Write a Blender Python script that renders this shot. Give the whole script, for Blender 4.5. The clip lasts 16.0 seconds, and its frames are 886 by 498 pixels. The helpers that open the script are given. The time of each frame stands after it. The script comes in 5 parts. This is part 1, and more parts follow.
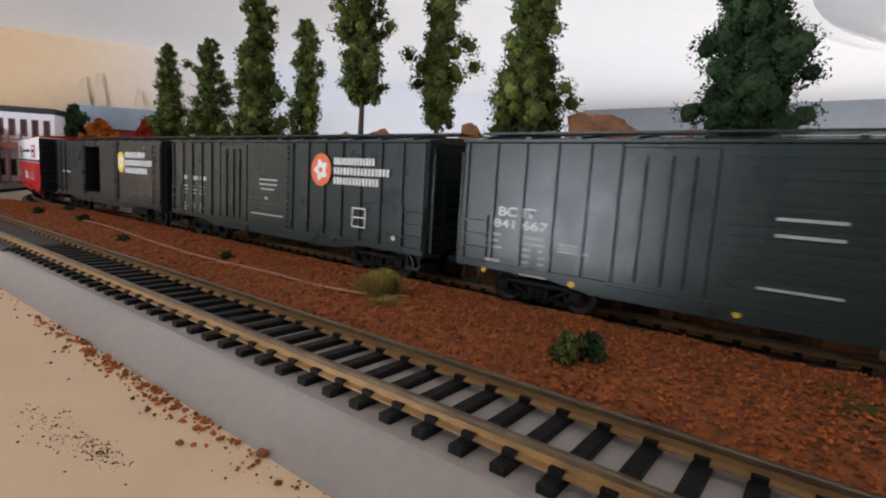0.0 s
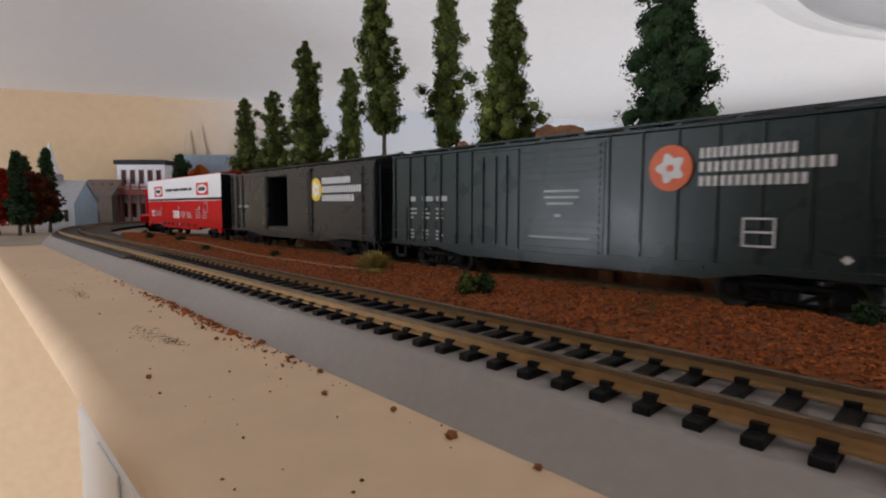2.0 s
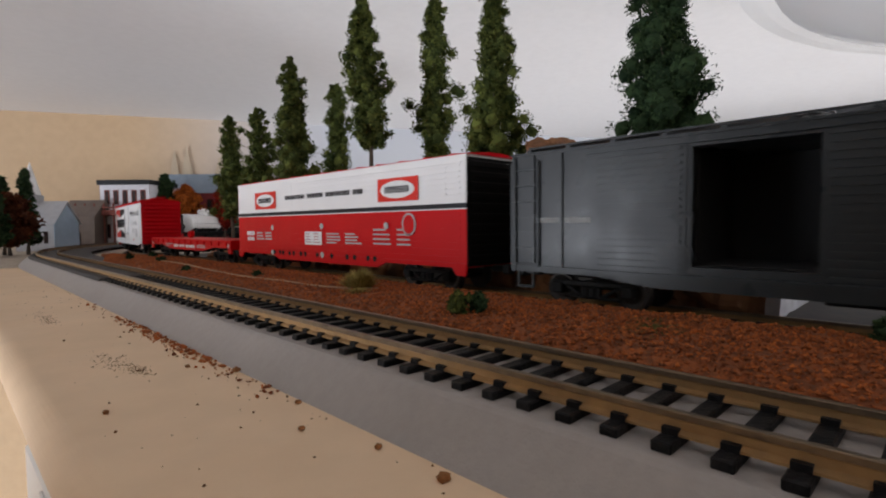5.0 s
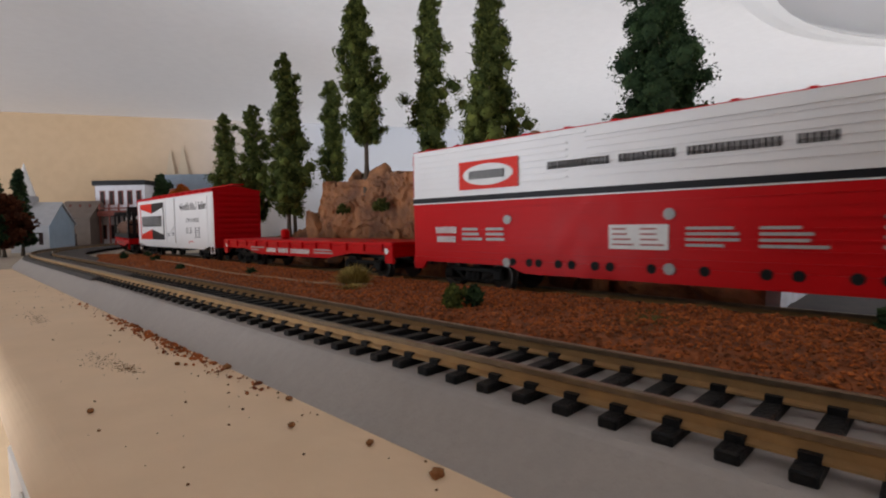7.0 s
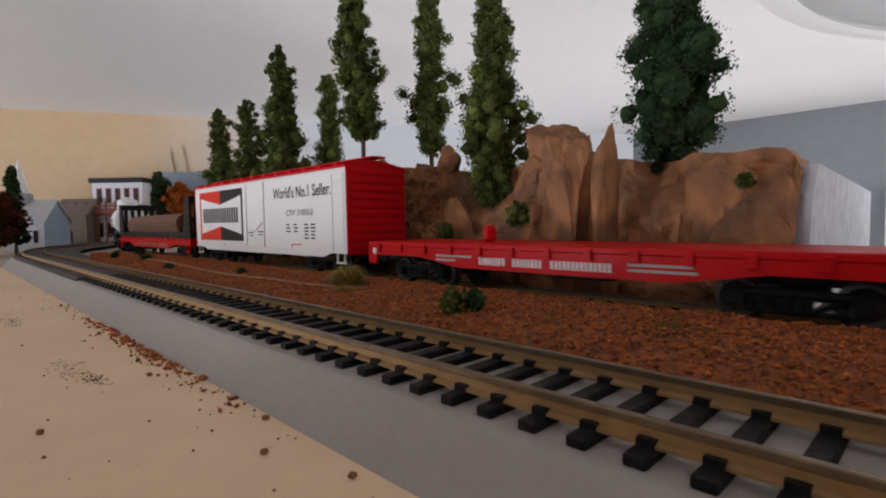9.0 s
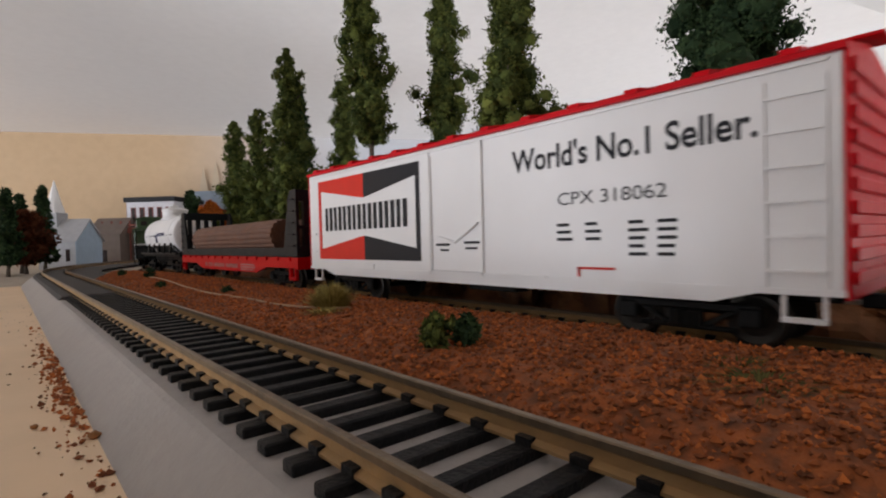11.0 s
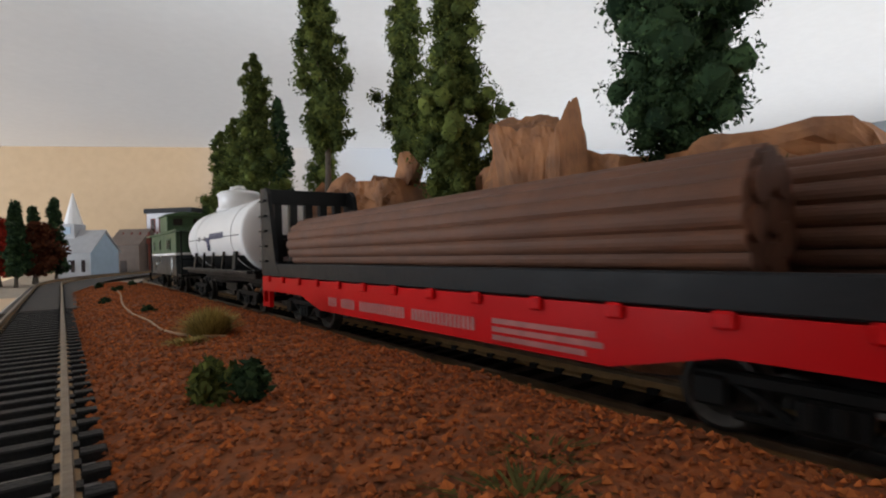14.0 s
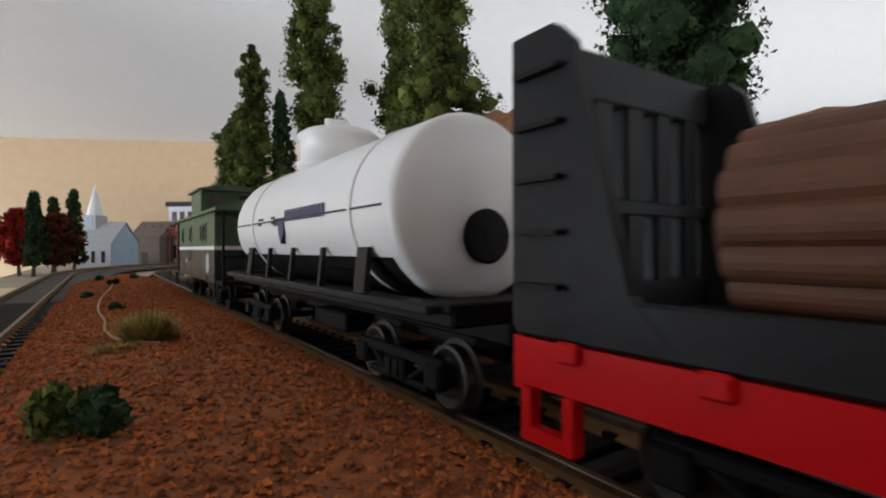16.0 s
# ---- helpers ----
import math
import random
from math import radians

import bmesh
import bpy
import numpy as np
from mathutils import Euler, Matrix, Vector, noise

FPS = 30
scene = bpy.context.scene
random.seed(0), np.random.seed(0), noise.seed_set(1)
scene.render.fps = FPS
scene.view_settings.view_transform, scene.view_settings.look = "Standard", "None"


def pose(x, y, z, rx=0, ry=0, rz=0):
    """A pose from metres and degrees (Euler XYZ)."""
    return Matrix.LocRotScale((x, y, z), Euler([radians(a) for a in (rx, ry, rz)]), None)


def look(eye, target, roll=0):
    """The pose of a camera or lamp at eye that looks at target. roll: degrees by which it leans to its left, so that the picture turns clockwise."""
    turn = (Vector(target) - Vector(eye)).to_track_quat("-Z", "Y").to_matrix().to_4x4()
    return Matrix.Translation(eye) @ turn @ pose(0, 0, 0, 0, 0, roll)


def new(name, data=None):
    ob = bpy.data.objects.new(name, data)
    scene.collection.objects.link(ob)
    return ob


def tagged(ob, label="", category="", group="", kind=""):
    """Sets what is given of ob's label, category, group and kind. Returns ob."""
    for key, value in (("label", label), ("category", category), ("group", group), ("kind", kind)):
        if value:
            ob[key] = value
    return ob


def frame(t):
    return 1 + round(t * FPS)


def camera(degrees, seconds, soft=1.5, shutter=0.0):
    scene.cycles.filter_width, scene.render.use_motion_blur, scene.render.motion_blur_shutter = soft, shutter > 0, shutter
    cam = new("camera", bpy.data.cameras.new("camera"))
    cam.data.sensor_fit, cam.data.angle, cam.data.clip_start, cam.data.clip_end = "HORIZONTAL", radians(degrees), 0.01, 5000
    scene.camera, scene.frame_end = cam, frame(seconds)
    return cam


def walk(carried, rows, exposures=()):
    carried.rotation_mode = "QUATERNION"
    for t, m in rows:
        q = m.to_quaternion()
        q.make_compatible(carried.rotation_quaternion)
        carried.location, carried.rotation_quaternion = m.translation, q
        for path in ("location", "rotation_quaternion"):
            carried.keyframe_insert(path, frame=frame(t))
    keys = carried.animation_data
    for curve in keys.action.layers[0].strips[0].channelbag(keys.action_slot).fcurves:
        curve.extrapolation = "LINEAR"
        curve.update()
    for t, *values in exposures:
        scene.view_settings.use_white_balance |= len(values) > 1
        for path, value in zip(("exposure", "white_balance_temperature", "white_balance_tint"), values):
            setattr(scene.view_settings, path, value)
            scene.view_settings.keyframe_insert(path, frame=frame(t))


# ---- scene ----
cam = camera(81.7, 16.0, soft=2.0, shutter=0.35)
CM = 0.01
PATH = [
    (0, -6.850, 7.700, 3.500, -52.70, -7.50, 3.40),
    (0.42, -6.950, 7.300, 3.500, -51.30, -7.30, 3.20),
    (0.46, -7.750, 4.380, 3.450, -45.40, -6.30, 2.30),
    (0.54, -7.750, 4.380, 3.450, -45.40, -6.30, 2.30),
    (0.6, -8.500, 2.900, 3.380, -43.40, -5.20, 1.60),
    (1, -8.757, 2.368, 3.336, -43.00, -4.94, 1.47),
    (1.5, -8.375, 2.757, 3.182, -43.50, -4.94, 1.29),
    (2, -8.050, 1.682, 2.652, -43.57, -4.79, 0.04),
    (2.5, -7.878, 1.835, 2.509, -43.71, -3.17, -0.80),
    (3, -7.942, 2.086, 2.702, -44.46, -2.72, -0.50),
    (3.5, -7.857, 2.163, 2.774, -44.47, -2.66, -0.52),
    (4, -7.732, 2.162, 2.702, -44.56, -2.73, -0.50),
    (6.5, -7.172, 2.538, 2.452, -44.86, -2.94, -0.98),
    (7, -7.195, 2.409, 2.396, -44.87, -2.97, -1.14),
    (7.5, -7.162, 2.551, 2.326, -44.90, -3.01, -1.04),
    (8, -7.301, 2.348, 2.490, -44.92, -3.06, -1.05),
    (10.5, -3.895, 4.607, 2.098, -42.78, -2.55, -0.91),
    (11, -3.501, 4.622, 2.083, -40.67, -1.06, -1.52),
    (11.5, -3.329, 4.534, 2.251, -40.66, -0.58, -1.46),
    (12, -2.957, 4.526, 2.359, -40.67, -0.75, -1.18),
    (12.5, -2.361, 4.611, 2.378, -40.76, -0.95, -1.22),
    (13, -1.372, 4.663, 2.237, -39.79, -0.80, -1.24),
    (13.5, 0.018, 3.932, 2.103, -38.23, 0.02, -1.55),
    (14, 0.569, 3.968, 2.211, -36.74, 0.03, -1.59),
    (14.5, 1.290, 4.071, 2.225, -35.10, 0.13, -0.12),
    (15, 1.785, 4.139, 2.380, -34.37, -0.24, -0.56),
    (15.5, 2.214, 4.320, 2.462, -34.41, -0.34, -0.51),
    (16, 2.587, 4.163, 2.332, -33.83, -0.06, -0.15),
]
# rows: seconds, eye in centimetres, yaw, pitch, roll in degrees


def eye_pose(x, y, z, yaw, pitch, roll):
    ahead = Vector((-math.sin(radians(yaw)) * math.cos(radians(pitch)), math.cos(radians(yaw)) * math.cos(radians(pitch)), math.sin(radians(pitch))))
    e = Vector((x, y, z)) * CM
    return look(e, e + ahead, roll)


walk(cam, [(t, eye_pose(*r)) for t, *r in PATH], [(0, 0.7, 7600, 19), (0.42, 0.7, 7600, 19), (0.5, 0.5, 7600, 19), (1, 0.25, 7700, 20), (8.2, 0.25, 7700, 20), (10.5, 0.34, 7800, 20), (12, 0.4, 8300, 21), (13.5, 0.55, 7700, 16), (16, 0.55, 7400, 14)])

# ---- world and light ----
world = bpy.data.worlds.new("world")
scene.world = world
world.use_nodes = True
sky = world.node_tree.nodes.new("ShaderNodeTexSky")
sky.sky_type, sky.sun_disc = "NISHITA", False
sky.sun_elevation, sky.sun_rotation = radians(35), radians(200)
world.node_tree.links.new(sky.outputs[0], world.node_tree.nodes["Background"].inputs[0])
world.node_tree.nodes["Background"].inputs[1].default_value = 0.1
scene.view_settings.exposure = 0.0


def window_lamp(name, eye, target, sx, sy, watts, colour):
    d = bpy.data.lights.new(name, "AREA")
    d.shape, d.size, d.size_y, d.energy, d.color = "RECTANGLE", sx * CM, sy * CM, watts, colour
    ob = new(name, d)
    ob.matrix_world = look(Vector(eye) * CM, Vector(target) * CM)
    return ob


# daylight in the openings of the west and south windows
window_lamp("window_light_west", (-186, 104, -48), (0, 104, -48), 66, 122, 37, (0.65, 0.81, 1.0))
window_lamp("window_light_south", (70, -136, -40), (70, 0, -40), 120, 100, 29, (0.74, 0.86, 1.0))
# added fill from low in the east that brightens the ceiling; no known window
window_lamp("ceiling_fill_east", (134.5, 42, -92), (0, 42, -92), 46, 96, 9, (0.68, 0.84, 1.0))


# ---- materials ----
def mat(name, colour, rough=0.6, metal=0.0, grain=0.0, grain_scale=200.0, stain=0.0, stain_scale=25.0, bump=0.0, bump_scale=400.0, coat=0.0, island=0.0, second=None, spec=0.5):
    m = bpy.data.materials.new(name)
    m.use_nodes = True
    nt = m.node_tree
    b = nt.nodes["Principled BSDF"]
    b.inputs["Roughness"].default_value, b.inputs["Metallic"].default_value = rough, metal
    b.inputs["Coat Weight"].default_value = coat
    b.inputs["Specular IOR Level"].default_value = spec
    co = nt.nodes.new("ShaderNodeTexCoord").outputs["Object"]

    def tex(scale, detail):
        n = nt.nodes.new("ShaderNodeTexNoise")
        n.inputs["Scale"].default_value, n.inputs["Detail"].default_value = scale, detail
        nt.links.new(co, n.inputs["Vector"])
        return n.outputs["Fac"]

    def mix(fac, a, c):
        n = nt.nodes.new("ShaderNodeMix")
        n.data_type = "RGBA"
        for value, sock in ((fac, n.inputs[0]), (a, n.inputs[6]), (c, n.inputs[7])):
            if hasattr(value, "links"):
                nt.links.new(value, sock)
            else:
                sock.default_value = value
        return n.outputs[2]

    def ramp(src, lo, hi):
        n = nt.nodes.new("ShaderNodeMapRange")
        n.inputs[1].default_value, n.inputs[2].default_value = lo, hi
        nt.links.new(src, n.inputs[0])
        return n.outputs[0]

    col = (*colour, 1.0)
    other = (*(second or tuple(c * 0.45 for c in colour)), 1.0)
    out = col
    if grain:
        f = nt.nodes.new("ShaderNodeMath")
        f.operation = "MULTIPLY"
        f.inputs[1].default_value = grain
        nt.links.new(ramp(tex(grain_scale, 4), 0.35, 0.65), f.inputs[0])
        out = mix(f.outputs[0], out, other)
    if stain:
        f = nt.nodes.new("ShaderNodeMath")
        f.operation = "MULTIPLY"
        f.inputs[1].default_value = stain
        nt.links.new(ramp(tex(stain_scale, 6), 0.45, 0.75), f.inputs[0])
        out = mix(f.outputs[0], out, other)
    if island:
        g = nt.nodes.new("ShaderNodeNewGeometry")
        f = nt.nodes.new("ShaderNodeMath")
        f.operation = "MULTIPLY"
        f.inputs[1].default_value = island
        nt.links.new(g.outputs["Random Per Island"], f.inputs[0])
        out = mix(f.outputs[0], out, other)
    if hasattr(out, "links"):
        nt.links.new(out, b.inputs["Base Color"])
    else:
        b.inputs["Base Color"].default_value = out
    if bump:
        bn = nt.nodes.new("ShaderNodeBump")
        bn.inputs["Strength"].default_value, bn.inputs["Distance"].default_value = bump, 0.0006
        nt.links.new(tex(bump_scale, 5), bn.inputs["Height"])
        nt.links.new(bn.outputs[0], b.inputs["Normal"])
        r = nt.nodes.new("ShaderNodeMapRange")
        r.inputs[3].default_value, r.inputs[4].default_value = max(rough - 0.12, 0.05), min(rough + 0.12, 1)
        nt.links.new(tex(bump_scale * 0.2, 3), r.inputs[0])
        nt.links.new(r.outputs[0], b.inputs["Roughness"])
    return m


M = {
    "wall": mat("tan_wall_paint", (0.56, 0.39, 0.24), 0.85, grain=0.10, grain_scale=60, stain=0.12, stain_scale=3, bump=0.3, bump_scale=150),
    # darker copy of the wall tan, for unseen walls, to weaken bounced light
    "low_bounce_wall": mat("low_bounce_tan_wall", (0.26, 0.18, 0.12), 0.85, grain=0.10, grain_scale=60, stain=0.12, stain_scale=3, bump=0.3, bump_scale=150),
    # for the added wall that blocks west light from the near cars
    "light_block": mat("light_block_tan", (0.34, 0.235, 0.15), 0.85, grain=0.10, grain_scale=60, stain=0.12, stain_scale=3, bump=0.3, bump_scale=150),
    "mist": mat("faded_backdrop_paint", (0.51, 0.41, 0.30), 0.85, grain=0.10, grain_scale=60),
    "east": mat("grey_wall_paint", (0.20, 0.22, 0.24), 0.85, grain=0.10, grain_scale=60, stain=0.2, stain_scale=3, bump=0.3, bump_scale=150),
    "ceiling": mat("white_ceiling_paint", (0.78, 0.77, 0.76), 0.75, grain=0.05, grain_scale=80, stain=0.05, stain_scale=4, bump=0.5, bump_scale=120),
    "white": mat("white_gloss_paint", (0.80, 0.79, 0.77), 0.35, grain=0.04, grain_scale=30, bump=0.1, bump_scale=60),
    "bench": mat("beige_painted_board", (0.83, 0.585, 0.375), 0.55, grain=0.10, grain_scale=90, stain=0.22, stain_scale=9, bump=0.25, bump_scale=260, second=(0.46, 0.31, 0.18)),
    "carpet": mat("brown_floor", (0.16, 0.12, 0.09), 0.9, grain=0.4, grain_scale=80),
    "foam": mat("grey_foam_roadbed", (0.36, 0.325, 0.30), 0.7, grain=0.10, grain_scale=500, stain=0.12, stain_scale=30, bump=0.3, bump_scale=1200),
    "tie": mat("black_plastic_tie", (0.008, 0.008, 0.009), 0.5, grain=0.3, grain_scale=700, bump=0.4, bump_scale=1500, second=(0.016, 0.014, 0.013), spec=0.18),
    "rail_head": mat("dull_rail_head", (0.24, 0.175, 0.115), 0.42, metal=0.85, grain=0.6, grain_scale=300, stain=0.3, stain_scale=60, bump=0.2, bump_scale=900, second=(0.13, 0.10, 0.075)),
    "rail_web": mat("brass_rail_web", (0.42, 0.25, 0.11), 0.5, metal=0.55, grain=0.5, grain_scale=350, stain=0.5, stain_scale=80, bump=0.2, bump_scale=900, second=(0.26, 0.16, 0.08)),
    "dirt": mat("rust_brown_ballast", (0.38, 0.098, 0.022), 0.95, grain=0.8, grain_scale=420, stain=0.5, stain_scale=60, bump=1.0, bump_scale=700, second=(0.10, 0.036, 0.016)),
    "crumb": mat("rust_brown_crumb", (0.60, 0.155, 0.032), 0.95, island=0.95, grain=0.4, grain_scale=900, second=(0.13, 0.036, 0.012)),
    "fleck": mat("dark_crumb", (0.10, 0.055, 0.03), 0.95, island=0.8, second=(0.30, 0.11, 0.03)),
    # dark far ballast; also stands for shade under and behind the train
    "dark": mat("dark_sheet_and_shade", (0.035, 0.034, 0.036), 0.85, grain=0.6, grain_scale=300, stain=0.4, stain_scale=30, second=(0.075, 0.06, 0.05)),
    "town": mat("pale_town_ground", (0.46, 0.38, 0.30), 0.9, grain=0.3, grain_scale=200, stain=0.3, stain_scale=20),
    "rock": mat("brown_rock_casting", (0.41, 0.17, 0.068), 0.8, grain=0.6, grain_scale=120, stain=0.9, stain_scale=45, bump=1.0, bump_scale=250, second=(0.095, 0.045, 0.028)),
    "plaster": mat("grey_white_plaster", (0.55, 0.57, 0.62), 0.8, grain=0.4, grain_scale=150, bump=0.6),
    "trunk": mat("grey_brown_bark", (0.10, 0.075, 0.055), 0.9, grain=0.5, grain_scale=500, bump=0.8),
    "leaf": mat("green_foam_foliage", (0.165, 0.195, 0.048), 0.95, island=0.92, grain=0.5, grain_scale=150, second=(0.020, 0.036, 0.013), spec=0.1),
    "leaf_dark": mat("dark_and_shaded_green_foliage", (0.055, 0.100, 0.040), 0.95, island=0.9, grain=0.5, grain_scale=150, second=(0.010, 0.022, 0.012), spec=0.1),
    "leaf_red": mat("red_foam_foliage", (0.30, 0.022, 0.012), 0.95, island=0.8, second=(0.10, 0.008, 0.005), spec=0.1),
    "leaf_rust": mat("rust_foam_foliage", (0.12, 0.035, 0.015), 0.95, island=0.8, second=(0.035, 0.012, 0.007), spec=0.1),
    "leaf_orange": mat("orange_foam_foliage", (0.40, 0.10, 0.015), 0.95, island=0.8, second=(0.14, 0.03, 0.008), spec=0.1),
    "straw": mat("straw_grass_tuft", (0.50, 0.38, 0.13), 0.95, island=0.8, second=(0.13, 0.10, 0.03), spec=0.1),
    "blades": mat("dry_green_static_grass", (0.12, 0.10, 0.03), 0.95, island=0.8, second=(0.06, 0.06, 0.02), spec=0.1),
    "wire": mat("tan_wire", (0.42, 0.24, 0.13), 0.6, grain=0.3),
    "bc_green": mat("dark_green_car_paint", (0.018, 0.032, 0.032), 0.3, grain=0.25, grain_scale=120, stain=0.3, stain_scale=40, bump=0.1, bump_scale=500, second=(0.026, 0.034, 0.028), spec=0.28),
    "bc_grey": mat("dark_grey_green_car_paint", (0.018, 0.023, 0.026), 0.3, grain=0.25, grain_scale=120, stain=0.3, stain_scale=40, bump=0.1, bump_scale=500, second=(0.026, 0.028, 0.027), spec=0.28),
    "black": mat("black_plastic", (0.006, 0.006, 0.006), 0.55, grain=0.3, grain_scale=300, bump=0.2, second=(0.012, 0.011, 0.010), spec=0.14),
    # near-black colour that stands for the shade inside openings
    "inner_shade": mat("painted_inner_shade", (0.004, 0.004, 0.004), 0.9),
    # wheel steel darkened to carry the shade beneath the cars
    "wheel": mat("shade_darkened_wheel_steel", (0.055, 0.05, 0.046), 0.5, metal=0.8, grain=0.4, grain_scale=300),
    "steel": mat("bright_wheel_steel", (0.62, 0.60, 0.58), 0.3, metal=1.0, grain=0.3, grain_scale=300),
    "red": mat("red_car_plastic", (0.58, 0.007, 0.009), 0.4, grain=0.10, grain_scale=80, stain=0.12, stain_scale=30, bump=0.08, bump_scale=700, spec=0.1),
    "red_deep": mat("red_roof_plastic", (0.62, 0.006, 0.012), 0.42, grain=0.12, grain_scale=80, bump=0.08, bump_scale=700, spec=0.1),
    "car_white": mat("white_car_plastic", (0.76, 0.75, 0.74), 0.38, grain=0.05, grain_scale=80, stain=0.06, stain_scale=30, bump=0.06, bump_scale=700),
    "mark": mat("white_lettering", (0.74, 0.74, 0.72), 0.6, grain=0.2, grain_scale=300),
    "mark_dim": mat("faded_white_lettering", (0.40, 0.41, 0.40), 0.6, grain=0.3, grain_scale=400),
    "mark_faint": mat("worn_pink_lettering", (0.46, 0.16, 0.15), 0.6, grain=0.4, grain_scale=400),
    "ink": mat("black_lettering", (0.010, 0.010, 0.013), 0.5, grain=0.2, spec=0.2),
    "ink_blue": mat("dark_blue_marking", (0.02, 0.03, 0.10), 0.5),
    "orange": mat("orange_marking", (0.78, 0.13, 0.03), 0.5, grain=0.15),
    "yellow": mat("yellow_marking", (0.80, 0.52, 0.04), 0.5, grain=0.15),
    "scarlet": mat("scarlet_marking", (0.70, 0.025, 0.012), 0.45, grain=0.1, spec=0.2),
    "slate": mat("slate_grey_plastic", (0.017, 0.018, 0.020), 0.45, grain=0.2, grain_scale=200, bump=0.15, bump_scale=900, spec=0.12),
    "log": mat("brown_log_load", (0.15, 0.055, 0.026), 0.65, grain=0.5, grain_scale=180, stain=0.3, stain_scale=60, bump=0.4, bump_scale=400, second=(0.075, 0.035, 0.024)),
    "cab_green": mat("green_caboose_plastic", (0.035, 0.085, 0.030), 0.45, grain=0.2, grain_scale=150, bump=0.15),
    "brick": mat("dark_red_brickwork", (0.22, 0.055, 0.04), 0.85, grain=0.4, grain_scale=200, stain=0.2),
    "facade": mat("pale_painted_facade", (0.60, 0.59, 0.62), 0.8, grain=0.15, grain_scale=150),
    # church grey lowered to stand for the shade it is in
    "church": mat("shaded_grey_church_siding", (0.40, 0.40, 0.41), 0.8, grain=0.15, grain_scale=150),
    "church_blue": mat("blue_grey_siding", (0.33, 0.43, 0.52), 0.8, grain=0.15, grain_scale=150),
    "roof_blue": mat("blue_grey_roofing", (0.22, 0.28, 0.34), 0.7, grain=0.2, grain_scale=100),
    "shop": mat("maroon_siding", (0.25, 0.03, 0.035), 0.8, grain=0.2, grain_scale=100),
    "murk": mat("brown_grey_siding", (0.16, 0.12, 0.10), 0.85, grain=0.3, grain_scale=80),
    "pane": mat("dark_window_pane", (0.03, 0.02, 0.02), 0.15),
    "glass": mat("dome_glass", (0.72, 0.71, 0.70), 0.25, coat=0.5),
}



def paint_daylight_wash():
    """Daylight wash as colour: far wall tan over the town, pale behind the trees."""
    nt = M["wall"].node_tree
    b = nt.nodes["Principled BSDF"]
    tan = b.inputs["Base Color"].links[0].from_socket
    sep = nt.nodes.new("ShaderNodeSeparateXYZ")
    nt.links.new(nt.nodes.new("ShaderNodeTexCoord").outputs["Object"], sep.inputs[0])
    r = nt.nodes.new("ShaderNodeMapRange")
    r.interpolation_type = "SMOOTHSTEP"
    r.inputs[1].default_value, r.inputs[2].default_value = 0.20, 0.64
    nt.links.new(sep.outputs[0], r.inputs[0])
    n = nt.nodes.new("ShaderNodeMix")
    n.data_type = "RGBA"
    nt.links.new(r.outputs[0], n.inputs[0])
    nt.links.new(tan, n.inputs[6])
    n.inputs[7].default_value = (0.50, 0.53, 0.57, 1)
    nt.links.new(n.outputs[2], b.inputs["Base Color"])


paint_daylight_wash()

# ---- mesh helpers: all lengths below are in centimetres ----


def mesh_from(bm, name, material, smooth=False):
    for v in bm.verts:
        v.co *= CM
    me = bpy.data.meshes.new(name)
    bm.to_mesh(me)
    bm.free()
    me.materials.append(M[material])
    if smooth:
        me.polygons.foreach_set("use_smooth", [True] * len(me.polygons))
    return me


def part(name, bm, material, parent=None, label="", smooth=False, at=None):
    ob = new(name, mesh_from(bm, name, material, smooth))
    if at is not None:
        ob.matrix_basis = Matrix.Translation(Vector(at) * CM)
    if parent is not None:
        ob.parent = parent
    if label:
        tagged(ob, label)
    return ob


def thing(name, label, category, at=(0, 0, 0), rz=0, group="", kind=""):
    ob = new(name)
    ob.empty_display_size = 0.01
    ob.matrix_basis = pose(at[0] * CM, at[1] * CM, at[2] * CM, 0, 0, rz)
    return tagged(ob, label, category, group, kind)


def box(bm, x0, x1, y0, y1, z0, z1, bev=0.0):
    before = set(bm.verts)
    r = bmesh.ops.create_cube(bm, size=1, matrix=Matrix.Translation(((x0 + x1) / 2, (y0 + y1) / 2, (z0 + z1) / 2)) @ Matrix.Diagonal((abs(x1 - x0), abs(y1 - y0), abs(z1 - z0), 1)))
    if bev:
        es = {e for v in r["verts"] for e in v.link_edges}
        bmesh.ops.bevel(bm, geom=list(es), offset=bev, segments=1, affect="EDGES")
    return bm


def boxes(*specs, bev=0.0):
    bm = bmesh.new()
    for s in specs:
        box(bm, *s, bev=bev)
    return bm


def prism(points, a, b, axis="y"):
    """A closed outline pulled from a to b along an axis; points are the two other coordinates in order."""
    bm = bmesh.new()

    def at(p, w):
        return {"x": (w, p[0], p[1]), "y": (p[0], w, p[1]), "z": (p[0], p[1], w)}[axis]

    lo = [bm.verts.new(at(p, a)) for p in points]
    hi = [bm.verts.new(at(p, b)) for p in points]
    n = len(points)
    bm.faces.new(lo)
    bm.faces.new(hi[::-1])
    for i in range(n):
        bm.faces.new((lo[i], hi[i], hi[(i + 1) % n], lo[(i + 1) % n]))
    bmesh.ops.recalc_face_normals(bm, faces=bm.faces)
    return bm


def tube(bm, p, q, r0, r1=None, seg=8, caps=True):
    p, q = Vector(p), Vector(q)
    d = q - p
    m = Matrix.Translation((p + q) / 2) @ d.to_track_quat("Z", "Y").to_matrix().to_4x4()
    bmesh.ops.create_cone(bm, cap_ends=caps, segments=seg, radius1=r0, radius2=r0 if r1 is None else r1, depth=d.length, matrix=m)
    return bm


